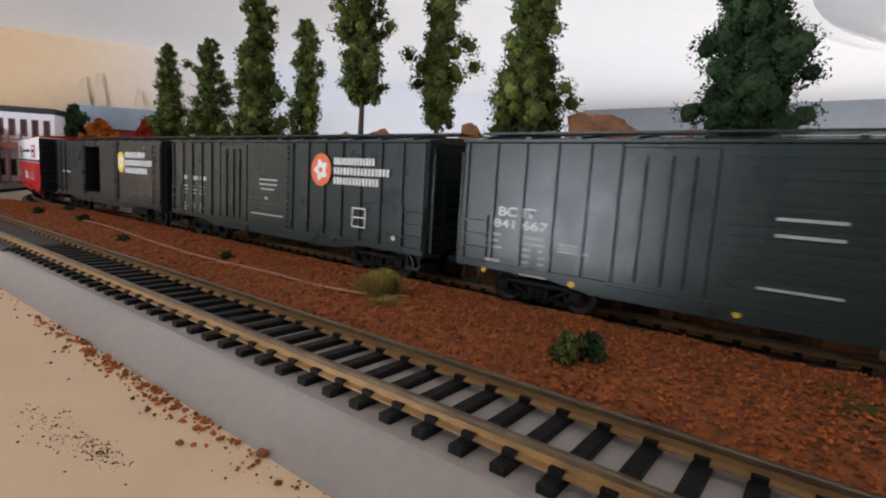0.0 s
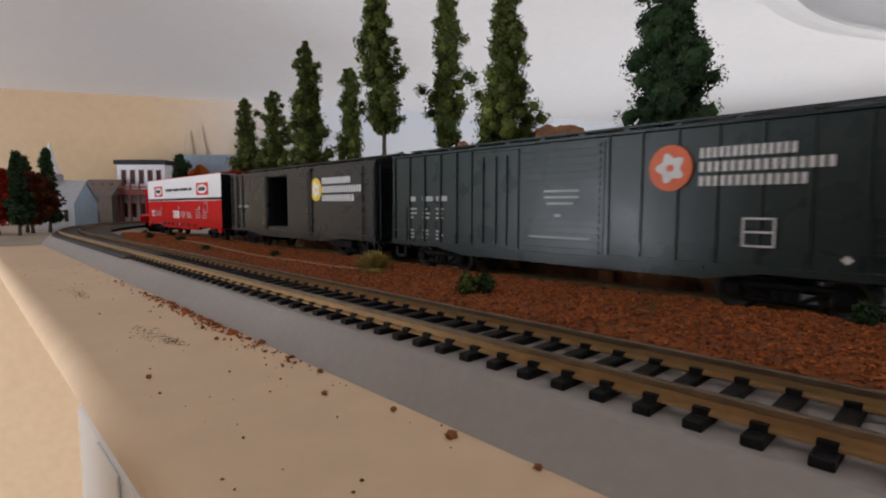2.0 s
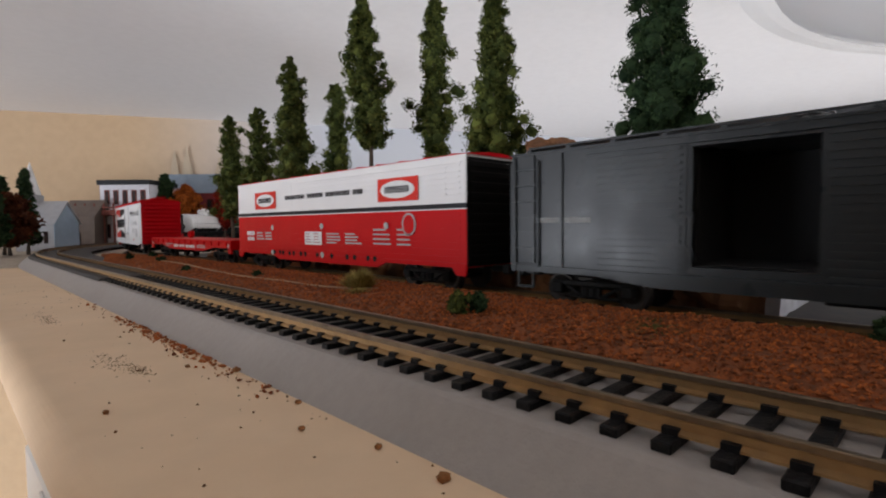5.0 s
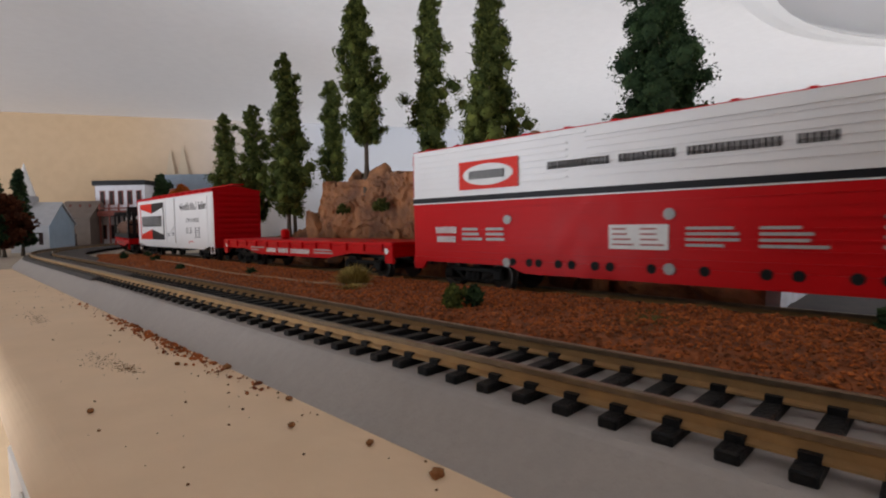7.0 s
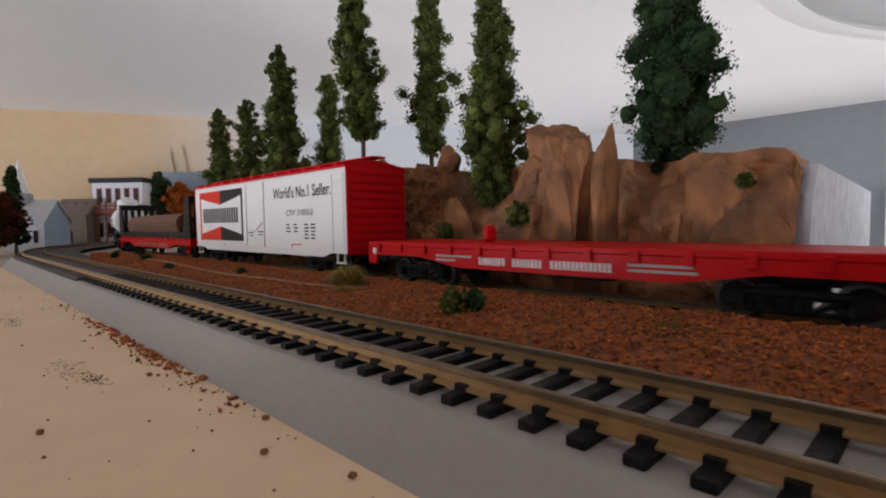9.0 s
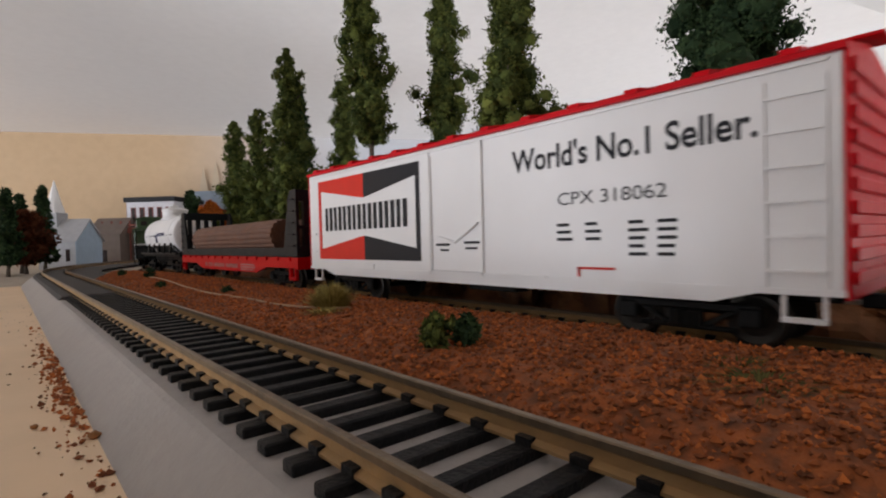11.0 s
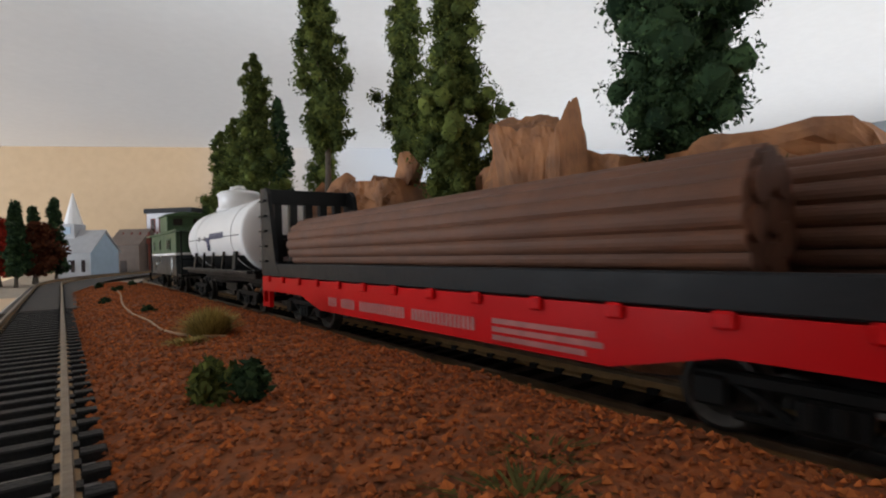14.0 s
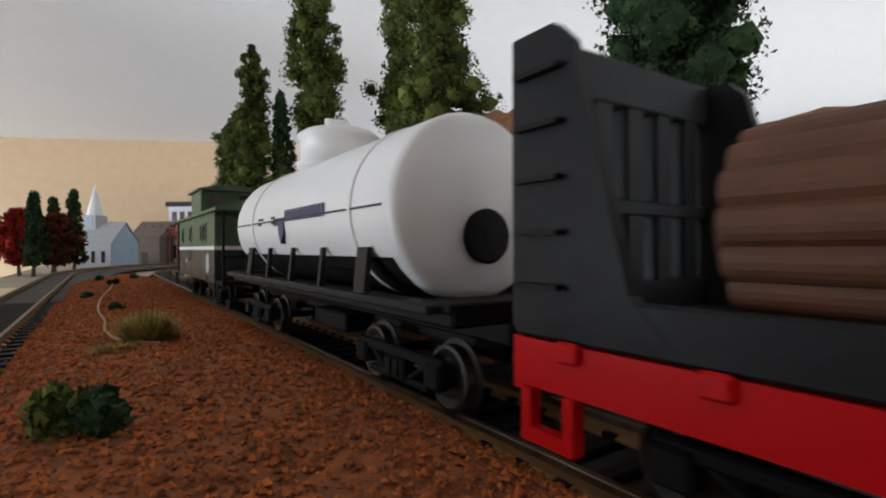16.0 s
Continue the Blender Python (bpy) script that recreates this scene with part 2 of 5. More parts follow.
def lathe(profile, seg=24, axis="z"):
    """Rings of (radius, height) round an axis."""
    bm = bmesh.new()
    rings = []
    for r, h in profile:
        ring = []
        for i in range(seg):
            a = 2 * math.pi * i / seg
            c, s = r * math.cos(a), r * math.sin(a)
            ring.append(bm.verts.new({"z": (c, s, h), "y": (c, h, s), "x": (h, c, s)}[axis]))
        rings.append(ring)
    for a, b in zip(rings, rings[1:]):
        for i in range(seg):
            bm.faces.new((a[i], a[(i + 1) % seg], b[(i + 1) % seg], b[i]))
    bm.faces.new(rings[0][::-1])
    bm.faces.new(rings[-1])
    bmesh.ops.recalc_face_normals(bm, faces=bm.faces)
    return bm


# ---- the room ----
CEIL, FLOOR = 26.0, -205.0
X0, X1, Y0 = -188.0, 136.0, -138.0


def wall(name, label, bm, material):
    return tagged(part(name, bm, material), label, "wall", kind="structure")


def wall_with_window(name, label, material, plane, inward, a0, a1, w0, w1, z0, z1):
    """A wall of 12 cm with one opening; plane: its inner face; inward: (axis, sign)."""
    axis, sign = inward
    p0, p1 = (plane - 12, plane) if sign > 0 else (plane, plane + 12)
    bm = bmesh.new()
    for b0, b1, c0, c1 in ((a0, w0, FLOOR, CEIL), (w1, a1, FLOOR, CEIL), (w0, w1, FLOOR, z0), (w0, w1, z1, CEIL)):
        if axis == "x":
            box(bm, p0, p1, b0, b1, c0, c1)
        else:
            box(bm, b0, b1, p0, p1, c0, c1)
    return wall(name, label, bm, material)


# west and south walls stay out of view; their dark colour deepens shade
wall_with_window("wall_west", "unseen room wall with a window, tan darkened to cut bounce", "low_bounce_wall", X0, ("x", 1), Y0, 240, 70, 138, -110, 14)
wall_with_window("wall_south", "unseen room wall with a window, tan darkened to cut bounce", "low_bounce_wall", Y0, ("y", 1), X0, X1, 6, 134, -94, 14)
# the east opening is added, hidden from view, for the ceiling fill
wall_with_window("wall_east", "dark grey painted room wall with an opening for the added fill", "east", X1, ("x", -1), Y0, 90, 18, 66, -142, -42)
# added out of view to keep west window light off the near cars
wall("light_block_wall", "added low wall, out of view, shading the near cars", boxes((-32, -20, Y0 + 0.5, 20, FLOOR, 4.4)), "light_block")
# the far wall stands askew to the track
far = prism([(-200, 240), (-200, 252), (150, 74), (150, 62)], FLOOR, CEIL, "z")
wall("wall_north", "far tan wall coloured paler where daylight washes it", far, "wall")
tagged(part("ceiling", boxes((X0 - 12, X1 + 12, Y0 - 12, 252, CEIL, CEIL + 4)), "ceiling"), "off-white painted ceiling close above the layout", "ceiling", kind="structure")
tagged(part("floor", boxes((X0 - 12, X1 + 12, Y0 - 12, 252, FLOOR - 4, FLOOR)), "carpet"), "brown floor of the room far below", "floor", kind="structure")


def room_door():
    d = thing("door_1", "white panelled room door standing behind the layout", "door", (X1 - 1.5, -34, FLOOR), kind="structure")
    part("frame", boxes((-1.2, 1.4, -48, -40, 0, 212), (-1.2, 1.4, 40, 48, 0, 212), (-1.2, 1.4, -40, 40, 204, 212), bev=0.3), "white", d)
    part("leaf", boxes((-0.4, 1.2, -40, 40, 0, 204), bev=0.2), "white", d)
    for i in range(2):
        for z0, z1 in ((12, 60), (72, 130), (142, 195)):
            y = -34 + i * 36
            part("panel", boxes((-1.0, -0.4, y, y + 32, z0, z1), bev=0.25), "white", d)
    bm = bmesh.new()
    bmesh.ops.create_icosphere(bm, subdivisions=2, radius=3, matrix=Matrix.Translation((-5, -33, 100)))
    part("handle", bm, "steel", d, smooth=True)


room_door()


def ceiling_lamp():
    d = thing("ceiling_lamp", "round white glass ceiling lamp, unlit", "ceiling lamp", (31.3, -15, CEIL))
    part("shade", lathe([(1, -13.2), (10, -12.9), (18, -12.0), (23, -11.0), (26, -10.2), (26.6, -9.8), (25.5, -9.4), (12, -7.0), (3, -6.4)], 64), "glass", d, smooth=True)
    part("rim", lathe([(26.4, -10.3), (27.4, -10.2), (27.5, -9.7), (26.4, -9.6)], 64), "white", d)
    part("stem", tube(bmesh.new(), (0, 0, -6.6), (0, 0, -1.0), 1.2, seg=16), "steel", d)
    part("canopy", lathe([(6.5, 0.0), (6.5, -0.8), (5.0, -1.6), (1.0, -1.8)], 32), "white", d)


ceiling_lamp()

# ---- benchwork and ground ----
STRAIGHT, CX = 58.0, 53.35
FRONT, REAR = -0.25, 7.65


def line_at(xc, s):
    """Place and heading on a track whose straight stretch lies at xc; s runs away along it."""
    if s <= STRAIGHT:
        return xc, s, 0.0
    r = CX - xc
    a = (s - STRAIGHT) / r
    return CX - r * math.cos(a), STRAIGHT + r * math.sin(a), -a


def swept(outline, xc, s0, s1, step=3.0):
    """An outline (across, up) carried along a track."""
    bm = bmesh.new()
    n = max(2, int((s1 - s0) / step) + 1)
    rows = []
    for i in range(n):
        x, y, a = line_at(xc, s0 + (s1 - s0) * i / (n - 1))
        rows.append([bm.verts.new((x + p * math.cos(a), y + p * math.sin(a), q)) for p, q in outline])
    m = len(outline)
    for a, b in zip(rows, rows[1:]):
        for k in range(m):
            bm.faces.new((a[k], a[(k + 1) % m], b[(k + 1) % m], b[k]))
    bm.faces.new(rows[0][::-1])
    bm.faces.new(rows[-1])
    bmesh.ops.recalc_face_normals(bm, faces=bm.faces)
    return bm


def sheet(xs, ys, height):
    """A grid over the plan with a height at each place."""
    verts, faces, n = [], [], len(ys)
    for x in xs:
        for y in ys:
            verts.append((x * CM, y * CM, height(x, y) * CM))
    for i in range(len(xs) - 1):
        for j in range(n - 1):
            a = i * n + j
            faces.append((a, a + n, a + n + 1, a + 1))
    me = bpy.data.meshes.new("sheet")
    me.from_pydata(verts, [], faces)
    me.polygons.foreach_set("use_smooth", [True] * len(faces))
    return me


def n3(x, y, z=0.0):
    return noise.noise(Vector((x, y, z)))


BENCH = -0.889
tagged(part("bench_top", boxes((-5.85, 27, -40, 132, BENCH - 0.52, BENCH)), "bench"), "beige painted board carrying the model railway", "shelf", kind="structure")
tagged(part("bench_wing", boxes((27.02, 66, 56, 128, BENCH - 1.9, BENCH)), "bench"), "beige board carrying the far bend of the railway", "shelf", kind="structure")
nose = [(-5.85 - 0.55 * math.sin(radians(a)), BENCH - 0.5 + 0.5 * math.cos(radians(a))) for a in range(0, 91, 9)] + [(-5.85, BENCH - 0.5)]
tagged(part("bench_edging", prism(nose, -40, 132, "y"), "bench", smooth=False), "rounded beige front edge of the shelf board", "trim", kind="structure")
tagged(part("cabinet_side", boxes((-6.43, -6.0, -40, 14.4, -60, BENCH - 0.53), bev=0.06), "white"), "white painted panel below the shelf edge", "panel", kind="structure")
tagged(part("cabinet_stile", boxes((-6.48, -6.43, 10.6, 12.2, -60, BENCH - 0.6), bev=0.02), "white"), "white painted upright strip on the panel", "trim", kind="structure")

ground = new("town_ground", sheet(np.linspace(-5.8, 66, 30), np.linspace(60, 130, 30), lambda x, y: BENCH + 0.02 + min(1, max(0, (y - 62) / 8)) * (0.35 + 0.06 * n3(x * 0.3, y * 0.3))))
ground.data.materials.append(M["town"])
tagged(ground, "pale sandy ground round the model town", "ground", kind="structure")
# dark colour here stands for the shade behind the train
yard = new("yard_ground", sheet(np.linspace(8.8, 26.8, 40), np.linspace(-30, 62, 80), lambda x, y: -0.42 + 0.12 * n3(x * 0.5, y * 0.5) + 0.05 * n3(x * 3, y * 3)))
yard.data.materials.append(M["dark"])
tagged(yard, "ground behind the rear track, coloured dark for shade", "ground", kind="structure")

# grey foam bed under the front track, then the dark far stretch
bed = [(-2.22, BENCH + 0.003), (-1.5, -0.22), (-1.4, -0.17), (1.4, -0.17), (1.9, -0.22), (2.4, BENCH + 0.003)]
tagged(part("roadbed_front", swept(bed, FRONT, -39, 140), "foam"), "grey foam roadbed with a sloping shoulder", "roadbed", kind="structure")
# the rear roadbed carries the train's shade in its colour
tagged(part("roadbed_rear", swept([(-1.9, BENCH + 0.003), (-1.5, -0.42), (1.5, -0.42), (1.9, BENCH + 0.003)], REAR, -39, 130), "dark"), "roadbed coloured dark for the shade under the train", "roadbed", kind="structure")
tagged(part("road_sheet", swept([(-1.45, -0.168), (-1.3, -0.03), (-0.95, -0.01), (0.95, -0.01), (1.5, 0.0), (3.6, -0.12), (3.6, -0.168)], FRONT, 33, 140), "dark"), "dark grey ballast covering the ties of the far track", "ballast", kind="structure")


BANK_X, BANK_W = 0.84, 5.88


def dirt_height(x, y):
    u = (x - BANK_X) / BANK_W
    z = -0.16 + 0.28 * min(1, max(0, u / 0.16)) + 0.12 * math.sin(math.pi * min(1, max(0, u)))
    z -= 0.36 * max(0, (u - 0.86) / 0.14)
    z += 0.07 * n3(x * 0.9, y * 0.9) + 0.05 * n3(x * 2.7, y * 2.7, 3)
    return z - 0.3 * max(0, (y - 48) / 12)


def dirt_x(u, y):
    """The strip narrows towards its far tip."""
    w = min(1.0, max(0.05, (66 - y) / 20))
    mid = BANK_X + BANK_W / 2 + max(0, (y - 46) / 20) * 1.2
    return mid + (u - 0.5) * BANK_W * w


us, ys = np.linspace(0, 1, 46), np.concatenate([np.linspace(-40, 0, 40), np.linspace(0.4, 30, 150), np.linspace(30.5, 66, 80)])
me = sheet(us, ys, lambda u, y: 0)
for v in me.vertices:
    u, y = v.co.x / CM, v.co.y / CM
    x = dirt_x(u, y)
    v.co = (x * CM, y * CM, dirt_height(BANK_X + u * BANK_W, y) * CM)
me.materials.append(M["dirt"])
tagged(new("embankment", me), "rust-brown dirt bank between the two tracks", "ground", kind="structure")


def flecks(name, label, category, count, place, size, material, seed):
    """Many small irregular crumbs in one mesh."""
    rng = np.random.default_rng(seed)
    base = np.array([(1, 0, 0), (-1, 0, 0), (0, 1, 0), (0, -1, 0), (0, 0, 1), (0, 0, -1)], float)
    tri = np.array([(0, 2, 4), (2, 1, 4), (1, 3, 4), (3, 0, 4), (2, 0, 5), (1, 2, 5), (3, 1, 5), (0, 3, 5)])
    verts, faces = [], []
    for i in range(count):
        p = place(rng)
        r = size[0] + (size[1] - size[0]) * rng.random() ** 2
        v = base * rng.uniform(0.55, 1.2, (6, 3)) + rng.uniform(-0.25, 0.25, (6, 3))
        a = rng.random() * 6.28
        c, s = math.cos(a), math.sin(a)
        v = v @ np.array([(c, s, 0), (-s, c, 0), (0, 0, 0.75)]) * r + p
        verts.append(v)
        faces.append(tri + 6 * i)
    me = bpy.data.meshes.new(name)
    me.from_pydata((np.concatenate(verts) * CM).tolist(), [], np.concatenate(faces).tolist())
    me.materials.append(M[material])
    return tagged(new(name, me), label, category, kind="stuff")


def on_bank(rng):
    y = -10 + 72 * rng.random() ** 1.9
    u = rng.random()
    return np.array((dirt_x(u, y), y, dirt_height(BANK_X + u * BANK_W, y) + 0.055 * rng.random()))


flecks("ballast_crumbs", "loose rust-brown crumbs on the dirt bank", "ballast", 64000, on_bank, (0.022, 0.072), "crumb", 5)
flecks("spilled_crumbs", "rust-brown crumbs spilled along the roadbed's foot", "ballast", 420, lambda r: np.array((-2.5 - abs(r.normal(0, 0.22)), 19 + r.normal(0, 3.4), BENCH + 0.03)), (0.02, 0.09), "crumb", 6)
flecks("bench_specks", "dark specks of dirt scattered on the beige board", "dirt", 150, lambda r: np.array((-2.55 - r.random() ** 1.7 * 3.2, 2 + 40 * r.random(), BENCH + 0.012)), (0.012, 0.045), "fleck", 7)
CLODS = [(-2.5, 14.3), (-3.2, 10.0), (-2.72, 7.1), (-3.2, 15.5), (-2.75, 8.5), (-5.35, 13.3), (-2.55, 5.6), (-2.6, 11.2)]
for i, (x, y) in enumerate(CLODS):
    bm = bmesh.new()
    bmesh.ops.create_icosphere(bm, subdivisions=2, radius=0.1 if i in (0, 2) else 0.06)
    for v in bm.verts:
        v.co *= 1 + 0.5 * n3(v.co.x * 30, v.co.y * 30, i)
        v.co.z *= 0.7
    tagged(part("dirt_clod", bm, "fleck", at=(x, y, BENCH + 0.045)), "small dark clod of dirt on the beige board", "dirt", group="clods on the board")
# faint smears of dirt on the board
for i, (x, y, a, b) in enumerate(((-4.35, 17.5, 0.35, 1.3), (-4.1, 16.2, 0.2, 0.7), (-4.6, 26.5, 0.3, 1.6))):
    flecks("dirt_smear", "grey-brown smear of dust on the beige board", "dirt", 160, lambda r: np.array((x + r.normal(0, a * 0.5), y + r.normal(0, b * 0.5), BENCH + 0.004)), (0.008, 0.03), "fleck", 20 + i)


# ---- the two tracks ----
def track(name, label, xc, s0, s1, near0, near1, lift=0.0):
    t = thing(name, label, "railway track", (0, 0, lift), kind="structure")
    for side in (-0.825, 0.825):
        web = swept([(side - 0.11, -0.285), (side - 0.11, -0.25), (side - 0.03, -0.215), (side - 0.03, -0.11), (side - 0.045, -0.09), (side + 0.045, -0.09), (side + 0.03, -0.11), (side + 0.03, -0.215), (side + 0.11, -0.25), (side + 0.11, -0.285)], xc, s0, s1)
        rail = part("rail", web, "rail_web", t)
        head = swept([(side - 0.052, -0.089), (side - 0.055, -0.014), (side - 0.04, 0.0), (side + 0.04, 0.0), (side + 0.055, -0.014), (side + 0.052, -0.089)], xc, s0, s1)
        part("rail_head", head, "rail_head", rail)
    bm = boxes((-1.22, 1.22, -0.125, 0.125, -0.43, -0.288), bev=0.02)
    for side in (-0.825, 0.825):
        for k in (-1, 1):
            box(bm, side + k * 0.075 - 0.05, side + k * 0.075 + 0.05, -0.1, 0.1, -0.29, -0.2)
    tie = mesh_from(bm, "tie", "tie")
    rest_v, rest_f = [], []
    src = [v.co.copy() for v in tie.vertices]
    fac = [tuple(p.vertices) for p in tie.polygons]
    s, i = s0 + 0.3, 0
    while s < s1:
        x, y, a = line_at(xc, s)
        m = pose(x * CM, y * CM, 0, 0, 0, math.degrees(a) + 0.4 * n3(s, 1.0))
        if near0 <= s <= near1:
            ob = new("tie", tie)
            ob.parent, ob.matrix_basis = t, m
        else:
            k = len(rest_v)
            rest_v += [m @ c for c in src]
            rest_f += [tuple(j + k for j in f) for f in fac]
        s += 0.668
        i += 1
    me = bpy.data.meshes.new("far_ties")
    me.from_pydata(rest_v, [], rest_f)
    me.materials.append(M["tie"])
    ob = tagged(new("far_ties", me), kind="stuff")
    ob.parent = t


track("track_front", "empty model track with brassy rails and black plastic ties", FRONT, -39, 130, -4, 50, 0.25)
track("track_rear", "model track in shadow under the goods train", REAR, -39, 125, 2, 40)


# ---- plants ----
def crown_mesh(name, height, profile, radius, clusters, per, leaf, seed, lean=(0, 0), material="leaf", ragged=0.35):
    """Foam-like foliage: clusters set round the stem, each a burst of little flecks over a knobbly core."""
    rng = np.random.default_rng(seed)
    zs, rs = zip(*profile)
    V, F, k = [], [], 0
    phi = (1 + 5 ** 0.5) / 2
    ico = np.array([(-1, phi, 0), (1, phi, 0), (-1, -phi, 0), (1, -phi, 0), (0, -1, phi), (0, 1, phi), (0, -1, -phi), (0, 1, -phi), (phi, 0, -1), (phi, 0, 1), (-phi, 0, -1), (-phi, 0, 1)]) / 1.902
    icf = np.array([(0, 11, 5), (0, 5, 1), (0, 1, 7), (0, 7, 10), (0, 10, 11), (1, 5, 9), (5, 11, 4), (11, 10, 2), (10, 7, 6), (7, 1, 8), (3, 9, 4), (3, 4, 2), (3, 2, 6), (3, 6, 8), (3, 8, 9), (4, 9, 5), (2, 4, 11), (6, 2, 10), (8, 6, 7), (9, 8, 1)])
    for c in range(clusters):
        h = (c + rng.random()) / clusters
        lim = radius * float(np.interp(h, zs, rs))
        a = c * 2.39996 + rng.random()
        lobe = 0.8 + 0.85 * noise.noise(Vector((h * 7.0, math.cos(a) * 0.9, math.sin(a) * 0.9 + seed)))
        rr = lim * lobe * math.sqrt(rng.uniform(0.05, 1.0)) * rng.uniform(1 - ragged, 1 + ragged * 0.6)
        size = min(max(lim * 0.4, leaf * 1.5), radius * 0.4) * rng.uniform(0.7, 1.25)
        centre = np.array((rr * math.cos(a) + lean[0] * h, rr * math.sin(a) + lean[1] * h, h * height))
        V.append(ico * rng.uniform(0.45, 0.68, (12, 1)) * size + centre)
        F.append(icf + k)
        k += 12
        d = rng.normal(size=(per, 3))
        d /= np.linalg.norm(d, axis=1)[:, None]
        p = centre + d * size * rng.uniform(0.45, 1.1, (per, 1)) * np.array((1, 1, 0.85))
        s = leaf * rng.uniform(0.5, 1.25, (per, 1))
        o = [p + rng.normal(size=(per, 3)) * s * 0.62 for _ in range(4)]
        V.append(np.stack(o, 1).reshape(-1, 3))
        q = np.arange(per)[:, None] * 4 + k
        F.append(np.concatenate([q + (0, 1, 2), q + (0, 2, 3), q + (0, 3, 1)]))
        k += per * 4
    me = bpy.data.meshes.new(name)
    me.from_pydata((np.concatenate(V) * CM).tolist(), [], np.concatenate(F).tolist())
    me.materials.append(M[material])
    return me


SPIRE = [(0, 0.75), (0.15, 1.0), (0.4, 0.85), (0.7, 0.6), (0.9, 0.38), (1, 0.12)]
COLUMN = [(0, 0.55), (0.12, 0.95), (0.35, 1.0), (0.55, 0.8), (0.75, 0.75), (0.92, 0.5), (1, 0.2)]
ROUND = [(0, 0.55), (0.2, 0.95), (0.5, 1.0), (0.8, 0.75), (1, 0.25)]


def tree(label, x, y, base, low, top, radius, profile, material, seed, clusters=150, per=46, lean=(0, 0), leaf=0.15, trunk=0.16, ragged=0.35):
    t = thing("tree", label, "model tree", (x, y, base), group="model trees")
    bm = bmesh.new()
    n, pts = 6, []
    for i in range(n + 1):
        h = i / n
        pts.append(Vector((lean[0] * max(0, h - 0.3) + 0.05 * math.sin(i * 2 + seed), lean[1] * max(0, h - 0.3) + 0.05 * math.cos(i * 1.7 + seed), (top - base) * 0.92 * h)))
    for i in range(n):
        tube(bm, pts[i], pts[i + 1], trunk * (1 - 0.85 * i / n) * (1.35 if i == 0 else 1), trunk * (1 - 0.85 * (i + 1) / n), 8, caps=i in (0, n - 1))
    rng = random.Random(seed)
    for i in range(9):
        h = (low - base) / (top - base) + (0.06 + 0.09 * i) * (1 - (low - base) / (top - base))
        a = i * 2.4 + rng.random()
        p = Vector((lean[0] * h, lean[1] * h, (top - base) * h))
        tube(bm, p, p + Vector((math.cos(a) * radius * 0.7, math.sin(a) * radius * 0.7, radius * 0.35)), trunk * 0.35, trunk * 0.1, 5)
    part("trunk", bm, "trunk", t)
    ob = new("crown", crown_mesh("crown", top - low, profile, radius, clusters, per, leaf, seed, lean, material, ragged))
    ob.parent = t
    ob.matrix_basis = Matrix.Translation((0, 0, (low - base) * CM))
    return t


GREEN = "tall narrow model conifer with green foam foliage"
tree(GREEN, 11.0, 47.0, 0.5, 3.4, 12.0, 1.7, SPIRE, "leaf", 1, 130, per=100, leaf=0.09, ragged=0.5)
tree(GREEN, 10.1, 39.6, 0.3, 3.0, 11.3, 1.6, SPIRE, "leaf", 2, 130, per=100, leaf=0.09, ragged=0.5)
tree("dark green narrow model conifer behind the rear track", 12.6, 38.4, 0.5, 4.6, 12.6, 1.0, SPIRE, "leaf_dark", 13, 110)
tree(GREEN, 9.7, 33.8, 0.3, 3.2, 13.5, 1.7, SPIRE, "leaf", 3, 170, per=100, leaf=0.09, ragged=0.5)
tree("short narrow model tree with green foam foliage", 14.8, 36.2, 2.5, 5.65, 13.25, 1.32, COLUMN, "leaf", 4, 110, per=100, leaf=0.09, ragged=0.5)
tree("tall model tree with a bare curved trunk and green foam foliage", 10.8, 26.6, 4.0, 7.05, 15.7, 1.27, COLUMN, "leaf", 5, 190, per=100, leaf=0.09, ragged=0.5, lean=(0.0, 0.8))
tree("tall model tree on a pale trunk with green foam foliage", 14.0, 24.5, 3.4, 6.25, 15.8, 1.34, COLUMN, "leaf", 6, 150, per=100, leaf=0.09, ragged=0.5)
tree("broad tall model tree with green foam foliage standing among rocks", 11.8, 18.2, 1.5, 3.2, 14.5, 1.6, SPIRE, "leaf", 7, 260, per=130, leaf=0.07, ragged=0.5)
# dark foliage colour stands for the shade on this tree
tree("broad green model tree standing among rocks, coloured darker for shade", 12.6, 10.4, 0.5, 4.1, 14.2, 1.5, COLUMN, "leaf_dark", 8, 320, per=150, leaf=0.065, ragged=0.5)
# the grove by the church
tree("round model tree with bright red foam foliage", -4.7, 76, -0.5, 0.9, 6.6, 2.3, ROUND, "leaf_red", 21, 120, leaf=0.22)
tree("round model tree with rust-brown foam foliage", -1.6, 77, -0.5, 0.8, 6.3, 2.2, ROUND, "leaf_rust", 22, 120, leaf=0.22)
tree("dark narrow model conifer by the church", -3.1, 72, -0.5, 0.8, 8.1, 1.15, SPIRE, "leaf_dark", 23, 100, leaf=0.2)
tree("dark narrow model conifer by the church", -1.9, 79, -0.5, 1.0, 8.3, 1.0, SPIRE, "leaf_dark", 24, 90, leaf=0.2)
tree("dark narrow model conifer by the church", 0.1, 78, -0.5, 0.8, 9.2, 1.2, SPIRE, "leaf_dark", 25, 100, leaf=0.2)
# trees by the town houses
tree("round model tree with orange foam foliage", 24.0, 98, -0.5, 2.5, 9.6, 2.4, ROUND, "leaf_orange", 26, 110, leaf=0.25)
tree("round model tree with bright red foam foliage", 29.4, 95, -0.5, 2.5, 10.2, 2.4, ROUND, "leaf_red", 27, 110, leaf=0.25)
